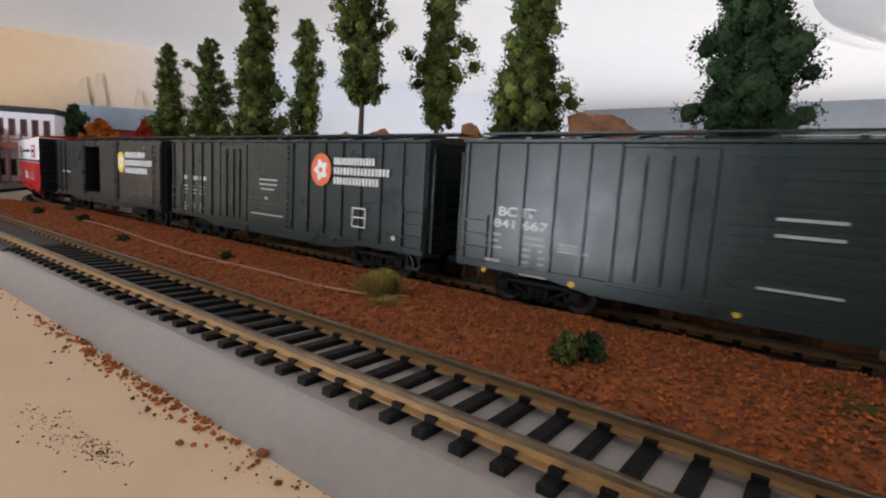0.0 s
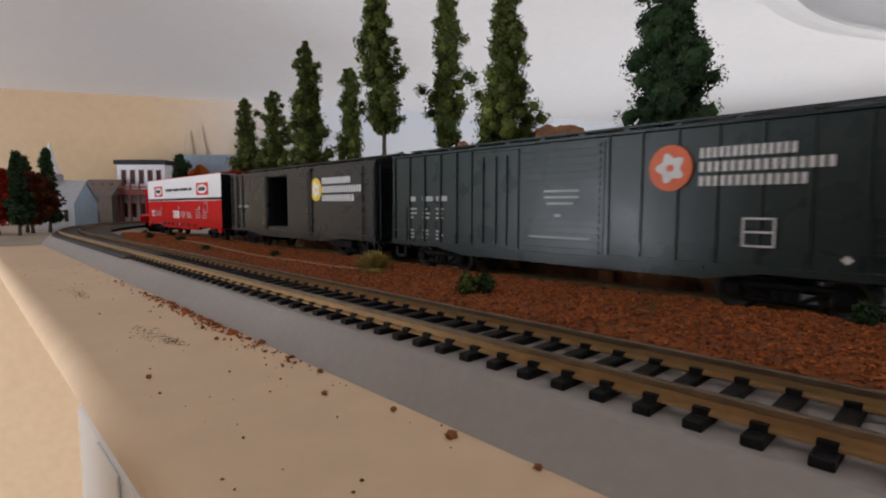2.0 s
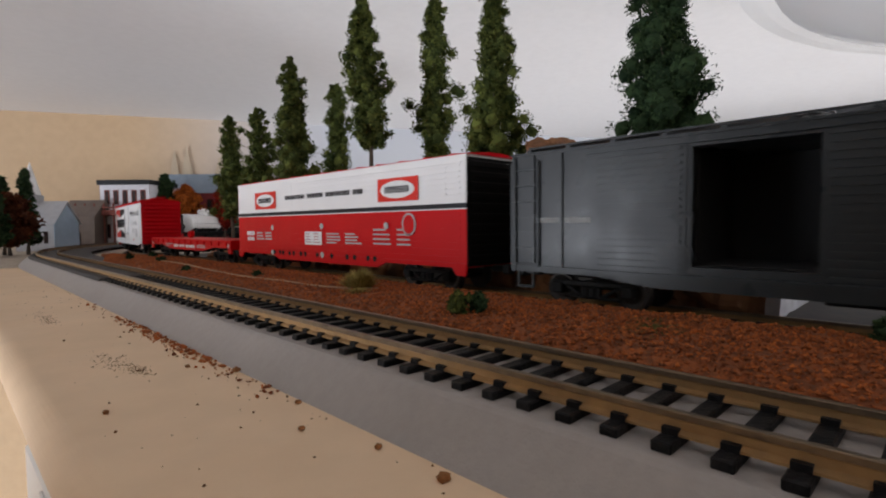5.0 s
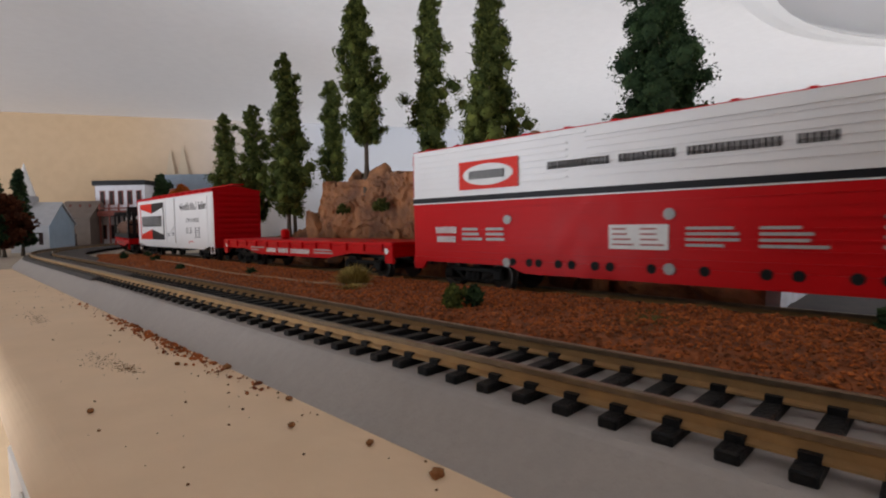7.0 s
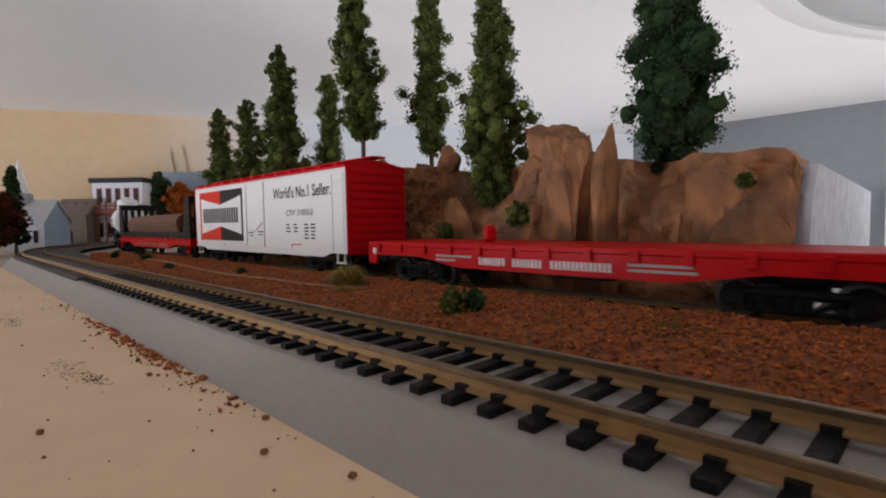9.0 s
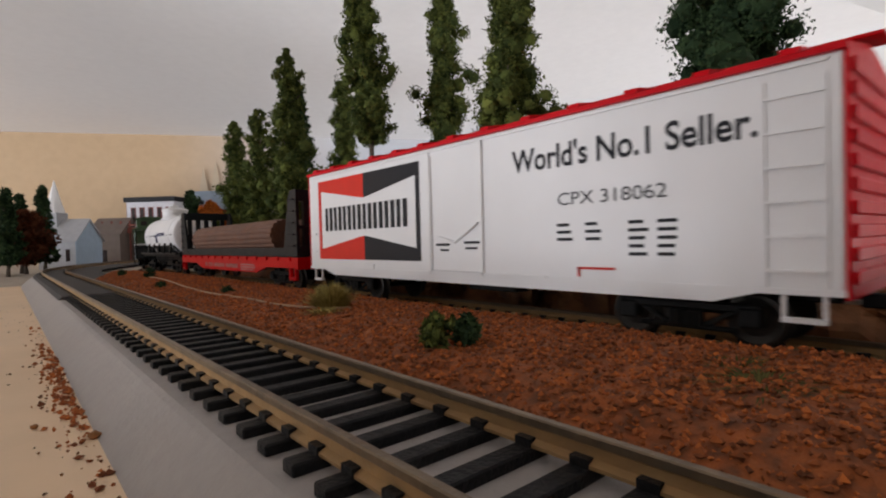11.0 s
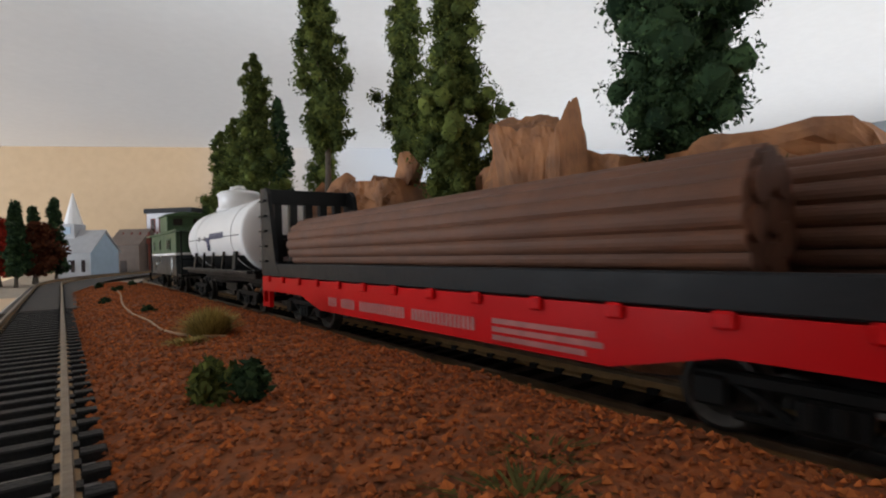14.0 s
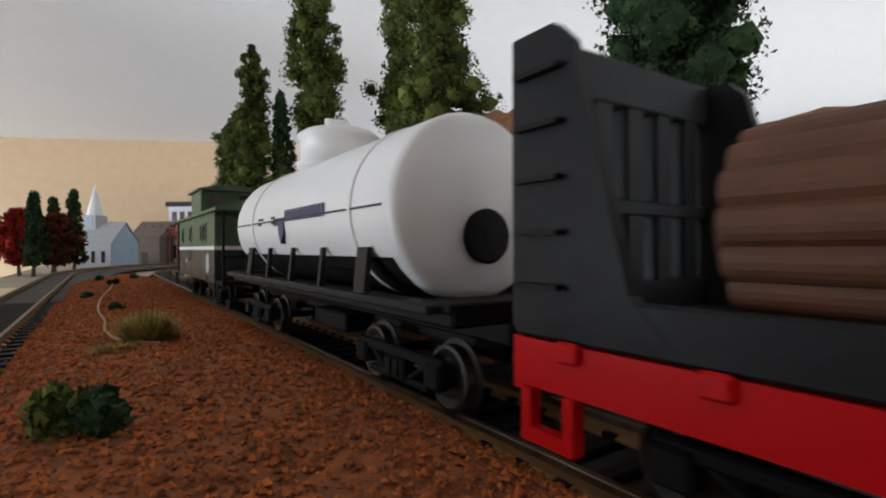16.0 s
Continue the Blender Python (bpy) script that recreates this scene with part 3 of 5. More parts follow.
tree("round dark green model tree by the town houses", 21.6, 101, -0.5, 3.5, 11.6, 1.9, ROUND, "leaf_dark", 28, 100, leaf=0.25)


def bush(label, x, y, z, radius, height, material, seed, clusters=26, per=40, leaf=0.075):
    ob = new("bush", crown_mesh("bush", height, ROUND, radius, clusters, per, leaf, seed, material=material, ragged=0.5))
    ob.matrix_basis = Matrix.Translation((x * CM, y * CM, z * CM))
    return tagged(ob, label, "bush", group="bushes on the bank")


def bank(x, y):
    return dirt_height(x, y)


bush("dark green foam bush on the dirt bank", 2.15, 11.45, bank(2.3, 11.3) + 0.06, 0.24, 0.46, "leaf", 31, 22, 34)
bush("dark green foam bush on the dirt bank", 2.6, 11.15, bank(2.7, 11.1) + 0.06, 0.26, 0.42, "leaf_dark", 32, 22, 34)
for i, (x, y, r) in enumerate(((3.05, 25.1, 0.24), (2.15, 31.7, 0.26), (3.3, 40, 0.35), (2.6, 45, 0.4), (4.6, 47, 0.35))):
    bush("small dark tuft on the dirt bank", x, y, bank(x, min(y, 47)) - 0.05, r, r * 0.9, "leaf_dark", 40 + i, 18, 30)
bush("dark green foam bush near the rear track", 5.3, 3.2, bank(5.3, 3.2) - 0.03, 0.32, 0.42, "leaf_dark", 37, 22, 60)


def tuft(label, x, y, z, radius, height, count, material, seed, name="grass_tuft"):
    """Grass blades bent outwards from one root."""
    rng = np.random.default_rng(seed)
    V, F = [], []
    for i in range(count):
        a, r = rng.random() * 6.283, radius * math.sqrt(rng.random()) * 0.5
        out = rng.uniform(0.1, 1.0) ** 1.3 * radius * 0.9
        h = height * rng.uniform(0.3, 1.0) * (1 - 0.55 * (r + out) / (1.4 * radius))
        a += rng.normal(0, 0.25)
        c, s = math.cos(a), math.sin(a)
        root = np.array((r * c, r * s, 0))
        mid = root + (out * 0.4 * c, out * 0.4 * s, h * 0.65)
        tip = root + (out * c, out * s, h)
        w = np.array((-s, c, 0)) * 0.018
        k = len(V)
        V += [root - w, root + w, mid + w * 0.8, mid - w * 0.8, tip]
        F += [(k, k + 1, k + 2, k + 3), (k + 3, k + 2, k + 4)]
    me = bpy.data.meshes.new(name)
    me.from_pydata((np.array(V) * CM).tolist(), [], F)
    me.materials.append(M[material])
    ob = new(name, me)
    ob.matrix_basis = Matrix.Translation((x * CM, y * CM, z * CM))
    return tagged(ob, label, "grass tuft", group="grass tufts")


tuft("straw-yellow tuft of static grass on the dirt bank", 3.5, 17.7, bank(3.5, 17.7) - 0.02, 0.78, 0.98, 1500, "straw", 51)
tuft("thin straw-green tuft of static grass on the dirt bank", 2.85, 16.9, bank(2.85, 16.9) - 0.02, 0.6, 0.25, 260, "straw", 52)
tuft("sparse dry green grass on the dirt bank", 3.4, 6.8, bank(3.4, 6.8) - 0.02, 0.8, 0.16, 160, "blades", 53)
tuft("sparse dry green grass on the dirt bank", 4.3, 7.4, bank(4.3, 7.4) - 0.02, 0.6, 0.14, 120, "blades", 54)


def wire():
    cu = bpy.data.curves.new("wire", "CURVE")
    cu.dimensions, cu.bevel_depth, cu.bevel_resolution = "3D", 0.035 * CM, 2
    sp = cu.splines.new("BEZIER")
    pts = [(3.7, 16.9), (3.2, 17.4), (2.75, 19.2), (2.7, 22), (2.55, 25), (2.6, 29), (3.0, 35), (3.3, 42)]
    sp.bezier_points.add(len(pts) - 1)
    for b, (x, y) in zip(sp.bezier_points, pts):
        b.co = Vector((x, y, bank(x, y) + 0.06)) * CM
        b.handle_left_type = b.handle_right_type = "AUTO"
    cu.materials.append(M["wire"])
    ob = new("curve_source", cu)
    me = bpy.data.meshes.new_from_object(ob.evaluated_get(bpy.context.evaluated_depsgraph_get()))
    bpy.data.objects.remove(ob)
    tagged(new("wire", me), "thin tan wire lying along the dirt bank", "wire")


wire()


# ---- rock face behind the train ----
ROCK_Y = (4.5, 6.3, 6.8, 9, 11, 12.2, 13.2, 15, 17, 18.5, 20, 23, 27, 30, 32, 34, 40, 52)
ROCK_Z = (0.5, 3.4, 4.4, 4.5, 4.4, 4.5, 5.0, 5.4, 4.6, 3.6, 3.6, 4.3, 4.6, 4.3, 3.8, 2.4, 1.4, 0.4)


def rock_face():
    ys, vs = np.linspace(6.4, 52, 190), np.linspace(0, 1, 56)
    verts, faces = [], []
    for y in ys:
        top = float(np.interp(y, ROCK_Y, ROCK_Z))
        for v in vs:
            if v < 0.55:
                h = v / 0.55
                x, z = 10.0 + 1.5 * h ** 1.4, -0.6 + (top + 0.6) * h
            else:
                h = (v - 0.55) / 0.45
                x, z = 11.5 + 14 * h, top * (1 - 0.25 * h)
            ridged = abs(n3(y * 0.45, z * 0.5, x * 0.3))
            step = math.floor(n3(y * 0.35, z * 0.25, 7) * 5) / 5
            x -= 1.2 * ridged + 0.7 * step + 0.25 * n3(y * 1.8, z * 1.8, 2) - 0.6
            z += 0.25 * n3(y * 0.8, x * 0.8, 5) + 0.12 * n3(y * 3, x * 3, 9)
            verts.append((x * CM, y * CM, z * CM))
    n = len(vs)
    for i in range(len(ys) - 1):
        for j in range(n - 1):
            a = i * n + j
            faces.append((a, a + 1, a + n + 1, a + n))
    me = bpy.data.meshes.new("rock_face")
    me.from_pydata(verts, [], faces)
    me.materials.append(M["rock"])
    tagged(new("rock_face", me), "brown cast rock hillside behind the rear track", "rock", kind="structure")
    end = prism([(10.6, -0.6), (11.6, 3.0), (12.4, 3.9), (25, 3.4), (25, -0.6)], 6.1, 6.5, "y")
    tagged(part("hill_end", end, "plaster"), "grey-white plaster end of the hillside", "hillside", kind="structure")


rock_face()


def boulder(label, at, size, seed, tilt=0.0, cuts=15, blunt=1.0):
    bm = bmesh.new()
    bmesh.ops.create_icosphere(bm, subdivisions=5, radius=1)
    rng = random.Random(seed)
    planes = []
    for _ in range(cuts):
        d = Vector((rng.gauss(0, 1), rng.gauss(0, 1), rng.gauss(0, 0.7))).normalized()
        planes.append((d, rng.uniform(0.36, 0.72)))
    for v in bm.verts:
        for d, lim in planes:
            over = v.co.dot(d) - lim
            if over > 0:
                v.co -= d * over
        v.co *= 1.15 + 0.12 * noise.noise(v.co * 2.3 + Vector((seed, 0, 0))) - 0.10 * abs(noise.noise(v.co * 5.0 + Vector((0, seed, 0)))) + 0.05 * noise.noise(v.co * 13 + Vector((0, 0, seed)))
        v.co.z = math.copysign(abs(v.co.z) ** blunt, v.co.z)
        v.co = Vector((v.co.x * size[0], v.co.y * size[1], v.co.z * size[2]))
    bm.transform(Matrix.Rotation(radians(tilt), 4, "X"))
    return tagged(part("boulder", bm, "rock", at=at), label, "rock", group="boulders on the hillside")



def rock_ledge():
    """A broken cliff with a flat stepped top behind the rear track."""
    ny, nz, nt = 130, 46, 22
    V, F = [], []
    for i in range(ny + 1):
        y = 19.6 + 12.4 * i / ny
        edge = min(1.0, (y - 19.4) / 0.9, (32.2 - y) / 1.2)
        top = (5.25 + 0.25 * noise.noise((y * 0.55, 3.1, 0)) + 0.22 * round(1.6 * noise.noise((y * 0.9, 7.7, 0))) + 0.08 * noise.noise((y * 5, 1, 0))) * (0.55 + 0.45 * edge)
        for j in range(nz + nt + 1):
            if j <= nz:
                z, back = top * j / nz, 0.0
            else:
                back = 2.2 * (j - nz) / nt
                z = top + 0.12 * noise.noise((y * 2.2, back * 2.2, 5)) - 0.05 * back
            q = Vector((y * 0.75 + 0.25 * z, z * 0.85, 0.5))
            step = round(3 * noise.noise(q)) / 3
            x = 10.42 - 0.38 * step - 0.16 * noise.noise((y * 1.6, z * 2.4, 2)) + 0.12 * abs(noise.noise((y * 3.4, z * 3.0, 9))) + 0.05 * noise.noise((y * 9, z * 9, 4))
            x += 0.10 * z / 5.3 + (1 - edge) * 0.7 + back
            V.append((x * CM, y * CM, (z - 0.3) * CM))
    n = nz + nt + 1
    for i in range(ny):
        for j in range(n - 1):
            a = i * n + j
            F.append((a, a + 1, a + n + 1, a + n))
    me = bpy.data.meshes.new("rock_ledge")
    me.from_pydata(V, [], F)
    me.materials.append(M["rock"])
    return tagged(new("rock_ledge", me), "broken brown cliff of cast rock with a flat top", "rock", group="boulders on the hillside")


rock_ledge()
B = "brown faceted boulder on the hillside"
boulder("tall brown slab of rock with a horn-like tip", (10.0, 11.7, 2.3), (0.55, 0.5, 3.3), 3, 0, 10, 0.7)
boulder("low brown shoulder of rock beside the horn", (10.5, 13.3, 2.2), (0.75, 1.15, 4.1), 31, 0, 14, 0.5)
boulder("large rounded brown boulder with a cleft top", (12.5, 15.2, 4.1), (1.5, 1.75, 3.2), 5, 0, 12, 0.7)
boulder("broad sloping slab of brown rock", (11.0, 13.4, 1.6), (1.0, 1.8, 3.2), 8, -10, 14, 0.7)
for x, y, z, sx, sy, sz, seed, tilt in (
    (10.5, 16.9, 0.9, 0.8, 1.9, 1.3, 9, 12),
    (10.9, 19.6, 1.6, 0.9, 1.8, 2.0, 11, -8),
    (11.7, 8.6, 2.0, 1.0, 2.2, 2.4, 19, 0),
    (11.2, 10.0, 0.9, 0.8, 1.3, 1.8, 23, 8),
    (11.8, 29.8, 4.5, 0.5, 0.8, 0.9, 25, 0),
    (11.0, 25.3, 5.1, 0.7, 1.0, 0.75, 41, 10),
    (11.1, 28.2, 5.1, 0.6, 0.8, 0.6, 42, -8),
    (11.3, 20.4, 5.1, 0.7, 0.9, 0.8, 43, 12),
    (10.7, 32.2, 1.2, 0.9, 1.6, 2.2, 44, -20),
    (10.2, 23.6, 0.7, 0.6, 0.9, 1.5, 45, 14),
    (10.2, 29.4, 0.6, 0.6, 1.2, 1.2, 46, -10),
    (11.8, 24.4, 4.6, 0.6, 1.6, 0.9, 26, 14),
    (11.9, 21.4, 4.2, 0.6, 1.5, 0.7, 27, -8),
):
    boulder(B, (x, y, z), (sx, sy, sz), seed, tilt, 16, 0.75)
for i, (x, y, z, r) in enumerate(((10.0, 24.4, 3.4, 0.5), (9.9, 19.3, 1.9, 0.5), (10.0, 15.4, 2.6, 0.75), (10.0, 28.0, 3.3, 0.4), (11.6, 27.6, 5.2, 0.45), (10.6, 7.6, 3.4, 0.25))):
    ob = bush("moss-green tuft on the rocks", x, y, z - r * 0.5, r, r * 1.1, "leaf", 60 + i, 18, 36)


def painted_tree(x, y, z0, z1, w):
    """A flat faded tree painted on the far wall, lying 3 mm proud of it."""
    pts = [(-w, z0), (w, z0), (w * 0.55, z0 + (z1 - z0) * 0.4), (w * 0.6, z0 + (z1 - z0) * 0.45), (0, z1), (-w * 0.6, z0 + (z1 - z0) * 0.45), (-w * 0.55, z0 + (z1 - z0) * 0.4)]
    ob = part("painted_tree", prism(pts, -0.05, 0.05, "y"), "mist")
    ob.matrix_basis = pose(x * CM, (y - 0.4) * CM, 0, 0, 0, -26.96)
    return tagged(ob, "faded grey-brown tree painted on the backdrop wall", "painting", group="painted trees")


for x, z0, z1, w in ((30.0, 9, 19.2, 1.6), (32.2, 9, 20.4, 1.8), (38.0, 9, 18.0, 2.2)):
    painted_tree(x, 240 - (x + 200) * 178 / 350, z0, z1, w)

# ---- buildings of the model town ----
def town_hotel():
    h = thing("brick_building", "two-storey white-fronted brick building with a flat dark cornice", "model building", (12.5, 104.4, -0.5), -43.5)
    part("wall", boxes((0, 8.2, 0, 9, 0, 10.6)), "facade", h)
    part("side_wall", boxes((-0.05, -0.01, 0, 9, 0, 10.6)), "brick", h)
    part("cornice", boxes((-0.35, 8.5, -0.35, 9.3, 10.2, 11.0), bev=0.08), "slate", h)
    for z in (1.2, 6.9):
        for i in range(5):
            w = part("window", boxes((0.75 + i * 1.5, 1.6 + i * 1.5, -0.08, -0.01, z, z + 2.4)), "brick", h)
            part("pane", boxes((0.9 + i * 1.5, 1.45 + i * 1.5, -0.1, -0.081, z + 0.15, z + 2.25)), "pane", w)
    part("balcony", boxes((-3.0, 8.3, -2.2, -0.1, 5.0, 5.8), (-3.0, -0.1, -0.099, 8, 5.0, 5.8)), "brick", h, "dark red gallery floor")
    for i in range(8):
        part("post", boxes((-2.9 + i * 1.55, -2.7 + i * 1.55, -2.15, -1.95, 0, 7.0)), "brick", h)
    part("railing", boxes((-3.0, 8.3, -2.15, -2.02, 6.2, 6.4), (-3.0, 8.3, -2.15, -2.02, 5.8, 5.9)), "brick", h)
    part("lower_roof", boxes((-3.2, -0.1, -2.3, 8, 2.3, 3.2)), "brick", h, "dark red porch roof")


def church():
    c = thing("church", "grey-white model church coloured darker for shade, with a pointed white steeple", "model building", (1.9, 88.6, -0.5), -36)
    part("wall", boxes((-2.3, 2.3, 0, 6, 0, 3.8)), "church", c)
    part("gable_wall", prism([(0, 0), (6, 0), (6, 3.8), (3, 6.4), (0, 3.8)], 2.31, 2.36, "x"), "church_blue", c)
    part("roof", prism([(-0.35, 3.55), (3, 6.75), (6.35, 3.55), (3, 6.45)], -2.5, 2.6, "x"), "church", c)
    for i in range(3):
        part("window", boxes((-1.7 + i * 1.4, -1.2 + i * 1.4, -0.06, -0.01, 1.0, 2.6)), "pane", c)
    part("tower", boxes((-2.9, -1.0, 1.8, 4.2, 0, 7.6), bev=0.05), "church", c)
    part("louvre", boxes((-2.4, -1.5, 1.72, 1.79, 6.2, 7.2)), "church_blue", c)
    bm = bmesh.new()
    bmesh.ops.create_cone(bm, cap_ends=True, segments=12, radius1=1.15, radius2=0.06, depth=4.4, matrix=Matrix.Translation((-1.95, 3.0, 9.8)))
    part("steeple", bm, "car_white", c, "pointed white steeple")


def blue_roofed():
    b = thing("maroon_building", "maroon model building under a blue-grey roof", "model building", (23.6, 112, -0.5), -43)
    part("wall", boxes((0, 12, 0, 8, 0, 9.6)), "shop", b)
    part("roof", prism([(-0.6, 9.5), (2.4, 13.4), (5.6, 13.4), (8.6, 9.5)], -0.5, 12.5, "x"), "roof_blue", b)
    for i in range(4):
        part("window", boxes((1.2 + i * 2.7, 2.4 + i * 2.7, -0.07, -0.01, 6.0, 8.3)), "pane", b)


def low_house():
    b = thing("brown_house", "low brown-grey model house between church and hotel", "model building", (7.0, 104, -0.5), -40)
    part("wall", boxes((0, 5, 0, 6, 0, 5)), "murk", b)
    part("roof", prism([(-0.4, 4.8), (3, 7.6), (6.4, 4.8)], -0.3, 5.3, "x"), "murk", b)
    part("door", boxes((1.8, 2.9, -0.07, -0.01, 0, 2.3)), "pane", b)


town_hotel(), church(), blue_roofed(), low_house()


# ---- the goods train ----
HALF = 1.6


def wheel_truck(car, y, material="black"):
    """A two-axle truck under the car at y."""
    t = part("truck", boxes((-0.2, 0.2, -0.45, 0.45, 0.55, 0.85)), material, car, at=(0, y, 0))
    for s in (-1, 1):
        bm = boxes((s * 1.12 - 0.07, s * 1.12 + 0.07, -1.35, 1.35, 0.62, 0.78), (s * 1.12 - 0.09, s * 1.12 + 0.09, -0.32, 0.32, 0.28, 0.62), (s * 1.12 - 0.05, s * 1.12 + 0.05, -0.95, 0.95, 0.24, 0.34), bev=0.03)
        for k in (-1, 1):
            box(bm, s * 1.12 - 0.13, s * 1.12 + 0.13, k * 1.15 - 0.2, k * 1.15 + 0.2, 0.36, 0.72, bev=0.04)
            tube(bm, (s * 1.1, k * 0.3, 0.3), (s * 1.1, k * 0.95, 0.68), 0.06, seg=6)
            tube(bm, (s * 1.18, k * 0.12, 0.34), (s * 1.18, k * 0.12, 0.6), 0.09, seg=8)
        part("sideframe", bm, material, t)
    for k in (-1.15, 1.15):
        w = part("wheelset", tube(bmesh.new(), (-1.0, k, 0.48), (1.0, k, 0.48), 0.09, seg=8), "black", t)
        for s in (-1, 1):
            prof = [(0.2, s * 0.78), (0.44, s * 0.76), (0.56, s * 0.72), (0.56, s * 0.76), (0.48, s * 0.79), (0.48, s * 0.95), (0.42, s * 0.96), (0.3, s * 0.9), (0.1, s * 0.93)]
            part("wheel", lathe(prof, 20, "x"), "wheel", t, at=(0, k, 0.48))
    return t


def coupler(car, y, s):
    bm = boxes((-0.16, 0.16, min(y, y + s * 0.75), max(y, y + s * 0.75), 0.74, 0.98), bev=0.03)
    box(bm, -0.24, 0.2, min(y + s * 0.6, y + s * 0.95), max(y + s * 0.6, y + s * 0.95), 0.68, 1.04, bev=0.05)
    part("coupler", bm, "black", car)


def running_gear(car, length, inset=2.6):
    for s in (-1, 1):
        wheel_truck(car, s * (length / 2 - inset))
        coupler(car, s * (length / 2 - 0.1), s)
    part("underframe", boxes((-0.35, 0.35, -length / 2 + 0.3, length / 2 - 0.3, 0.8, 1.1), (-0.9, -0.3, -1.6, 0.2, 0.62, 1.0), (0.3, 0.8, 0.4, 1.9, 0.6, 1.0), bev=0.04), "black", car)


def ladder(car, y, z0, z1, material, side=-1, width=0.9, rungs=6, mark=0.0):
    x = side * (HALF + 0.07 + mark)
    bm = bmesh.new()
    for k in (-1, 1):
        box(bm, x - 0.025, x + 0.025, y + k * width / 2 - 0.03, y + k * width / 2 + 0.03, z0, z1)
    for i in range(rungs):
        z = z0 + (z1 - z0) * (i + 0.5) / rungs
        box(bm, x - 0.05, x + 0.03, y - width / 2, y + width / 2, z - 0.025, z + 0.025)
    part("ladder", bm, material, car)


def end_ladder(car, y, s, z0, z1, material, rungs=6):
    bm = bmesh.new()
    yy = y + s * 0.07
    for x in (-1.45, -0.85):
        box(bm, x - 0.03, x + 0.03, yy - 0.025, yy + 0.025, z0, z1)
    for i in range(rungs):
        z = z0 + (z1 - z0) * (i + 0.5) / rungs
        box(bm, -1.45, -0.85, yy - 0.03, yy + 0.05, z - 0.03, z + 0.03)
    part("end_ladder", bm, material, car)


def corrugated_end(car, y, s, z0, z1, material, rows=9):
    h = (z1 - z0) / rows * 0.32
    me = mesh_from(boxes((-HALF + 0.15, HALF - 0.15, min(0, s * 0.07), max(0, s * 0.07), -h, h), bev=0.03), "end_rib", material)
    for i in range(rows):
        ob = new("end_rib", me)
        ob.parent, ob.matrix_basis = car, Matrix.Translation((0, y * CM, (z0 + (z1 - z0) * (i + 0.5) / rows) * CM))


def steps(car, y, material, z=1.0):
    for s in (-1, 1):
        bm = bmesh.new()
        for k in (-0.28, 0.28):
            box(bm, s * (HALF - 0.06) - 0.03, s * (HALF - 0.06) + 0.03, y + k - 0.03, y + k + 0.03, z - 0.46, z + 0.06)
        box(bm, s * (HALF - 0.06) - 0.07, s * (HALF - 0.06) + 0.07, y - 0.31, y + 0.31, z - 0.52, z - 0.44)
        part("step", bm, material, car)


def bars(name, car, rows, x, material, label=""):
    """Flat markings on the near side: rows of (y, width, z, height), y being the reading start and running towards -y."""
    bm = bmesh.new()
    for y, w, z, h in rows:
        box(bm, x - 0.008, x, y - w, y, z, z + h)
    return part(name, bm, material, car, label)


def letter_bars(name, car, y, z, height, words, width, x, material, label=""):
    """A word as two plain bars a letter, gaps between the words."""
    step = width / len(words)
    w = step * 0.82
    holder = None
    for i, ch in enumerate(words):
        if ch == " ":
            continue
        q = y - i * step
        rows = [(q, w * 0.36, z, height), (q - w * 0.6, w * 0.4, z, height)]
        ob = bars(name, car, rows, x, material, label if holder is None else "")
        holder = holder or ob
    return holder


def lettering(name, car, text, y, z, height, x, material, width=None, bold=0.0):
    cu = bpy.data.curves.new(name, "FONT")
    cu.body, cu.size, cu.offset = text, 1.0, bold
    ob = new("text_source", cu)
    me = bpy.data.meshes.new_from_object(ob.evaluated_get(bpy.context.evaluated_depsgraph_get()))
    bpy.data.objects.remove(ob)
    me.name = name
    xs = [v.co.x for v in me.vertices]
    k = height / 0.7
    kx = width / (max(xs) - min(xs)) if width else k
    for v in me.vertices:
        v.co = Vector((x, y - (v.co.x - min(xs)) * kx, z + v.co.y * k)) * CM
    me.materials.append(M[material])
    o = new(name, me)
    o.parent = car
    return o


def disc(name, car, y, z, ry, rz, x, material, seg=28, petals=0):
    pts = []
    for i in range(seg):
        a = 2 * math.pi * i / seg
        k = 1 + (0.22 * math.cos(petals * a) if petals else 0)
        pts.append((y + ry * k * math.cos(a), z + rz * k * math.sin(a)))
    return part(name, prism(pts, x - 0.008, x, "x"), material, car)


def box_body(car, length, z0, eave, peak, body, roof, inset=0.0, roof_ribs=12, roofwalk=True):
    l = length / 2
    part("body", boxes((-HALF, HALF, -l, l, z0, eave), bev=0.04), body, car)
    part("roof", prism([(-HALF - 0.05, eave + 0.001), (-HALF - 0.05, eave + 0.07), (-0.3, peak), (0.3, peak), (HALF + 0.05, eave + 0.07), (HALF + 0.05, eave + 0.001)], -l - 0.05, l + 0.05, "y"), roof, car)
    for i in range(roof_ribs):
        y = -l + length * (i + 0.5) / roof_ribs
        part("roof_rib", prism([(-HALF - 0.07, eave + 0.06), (-HALF - 0.07, eave + 0.14), (-0.3, peak + 0.06), (0.3, peak + 0.06), (HALF + 0.07, eave + 0.14), (HALF + 0.07, eave + 0.06)], y - 0.09, y + 0.09, "y"), roof, car)
    if roofwalk:
        part("roofwalk", boxes((-0.35, 0.35, -l - 0.25, l + 0.25, peak + 0.1, peak + 0.16)), roof, car)


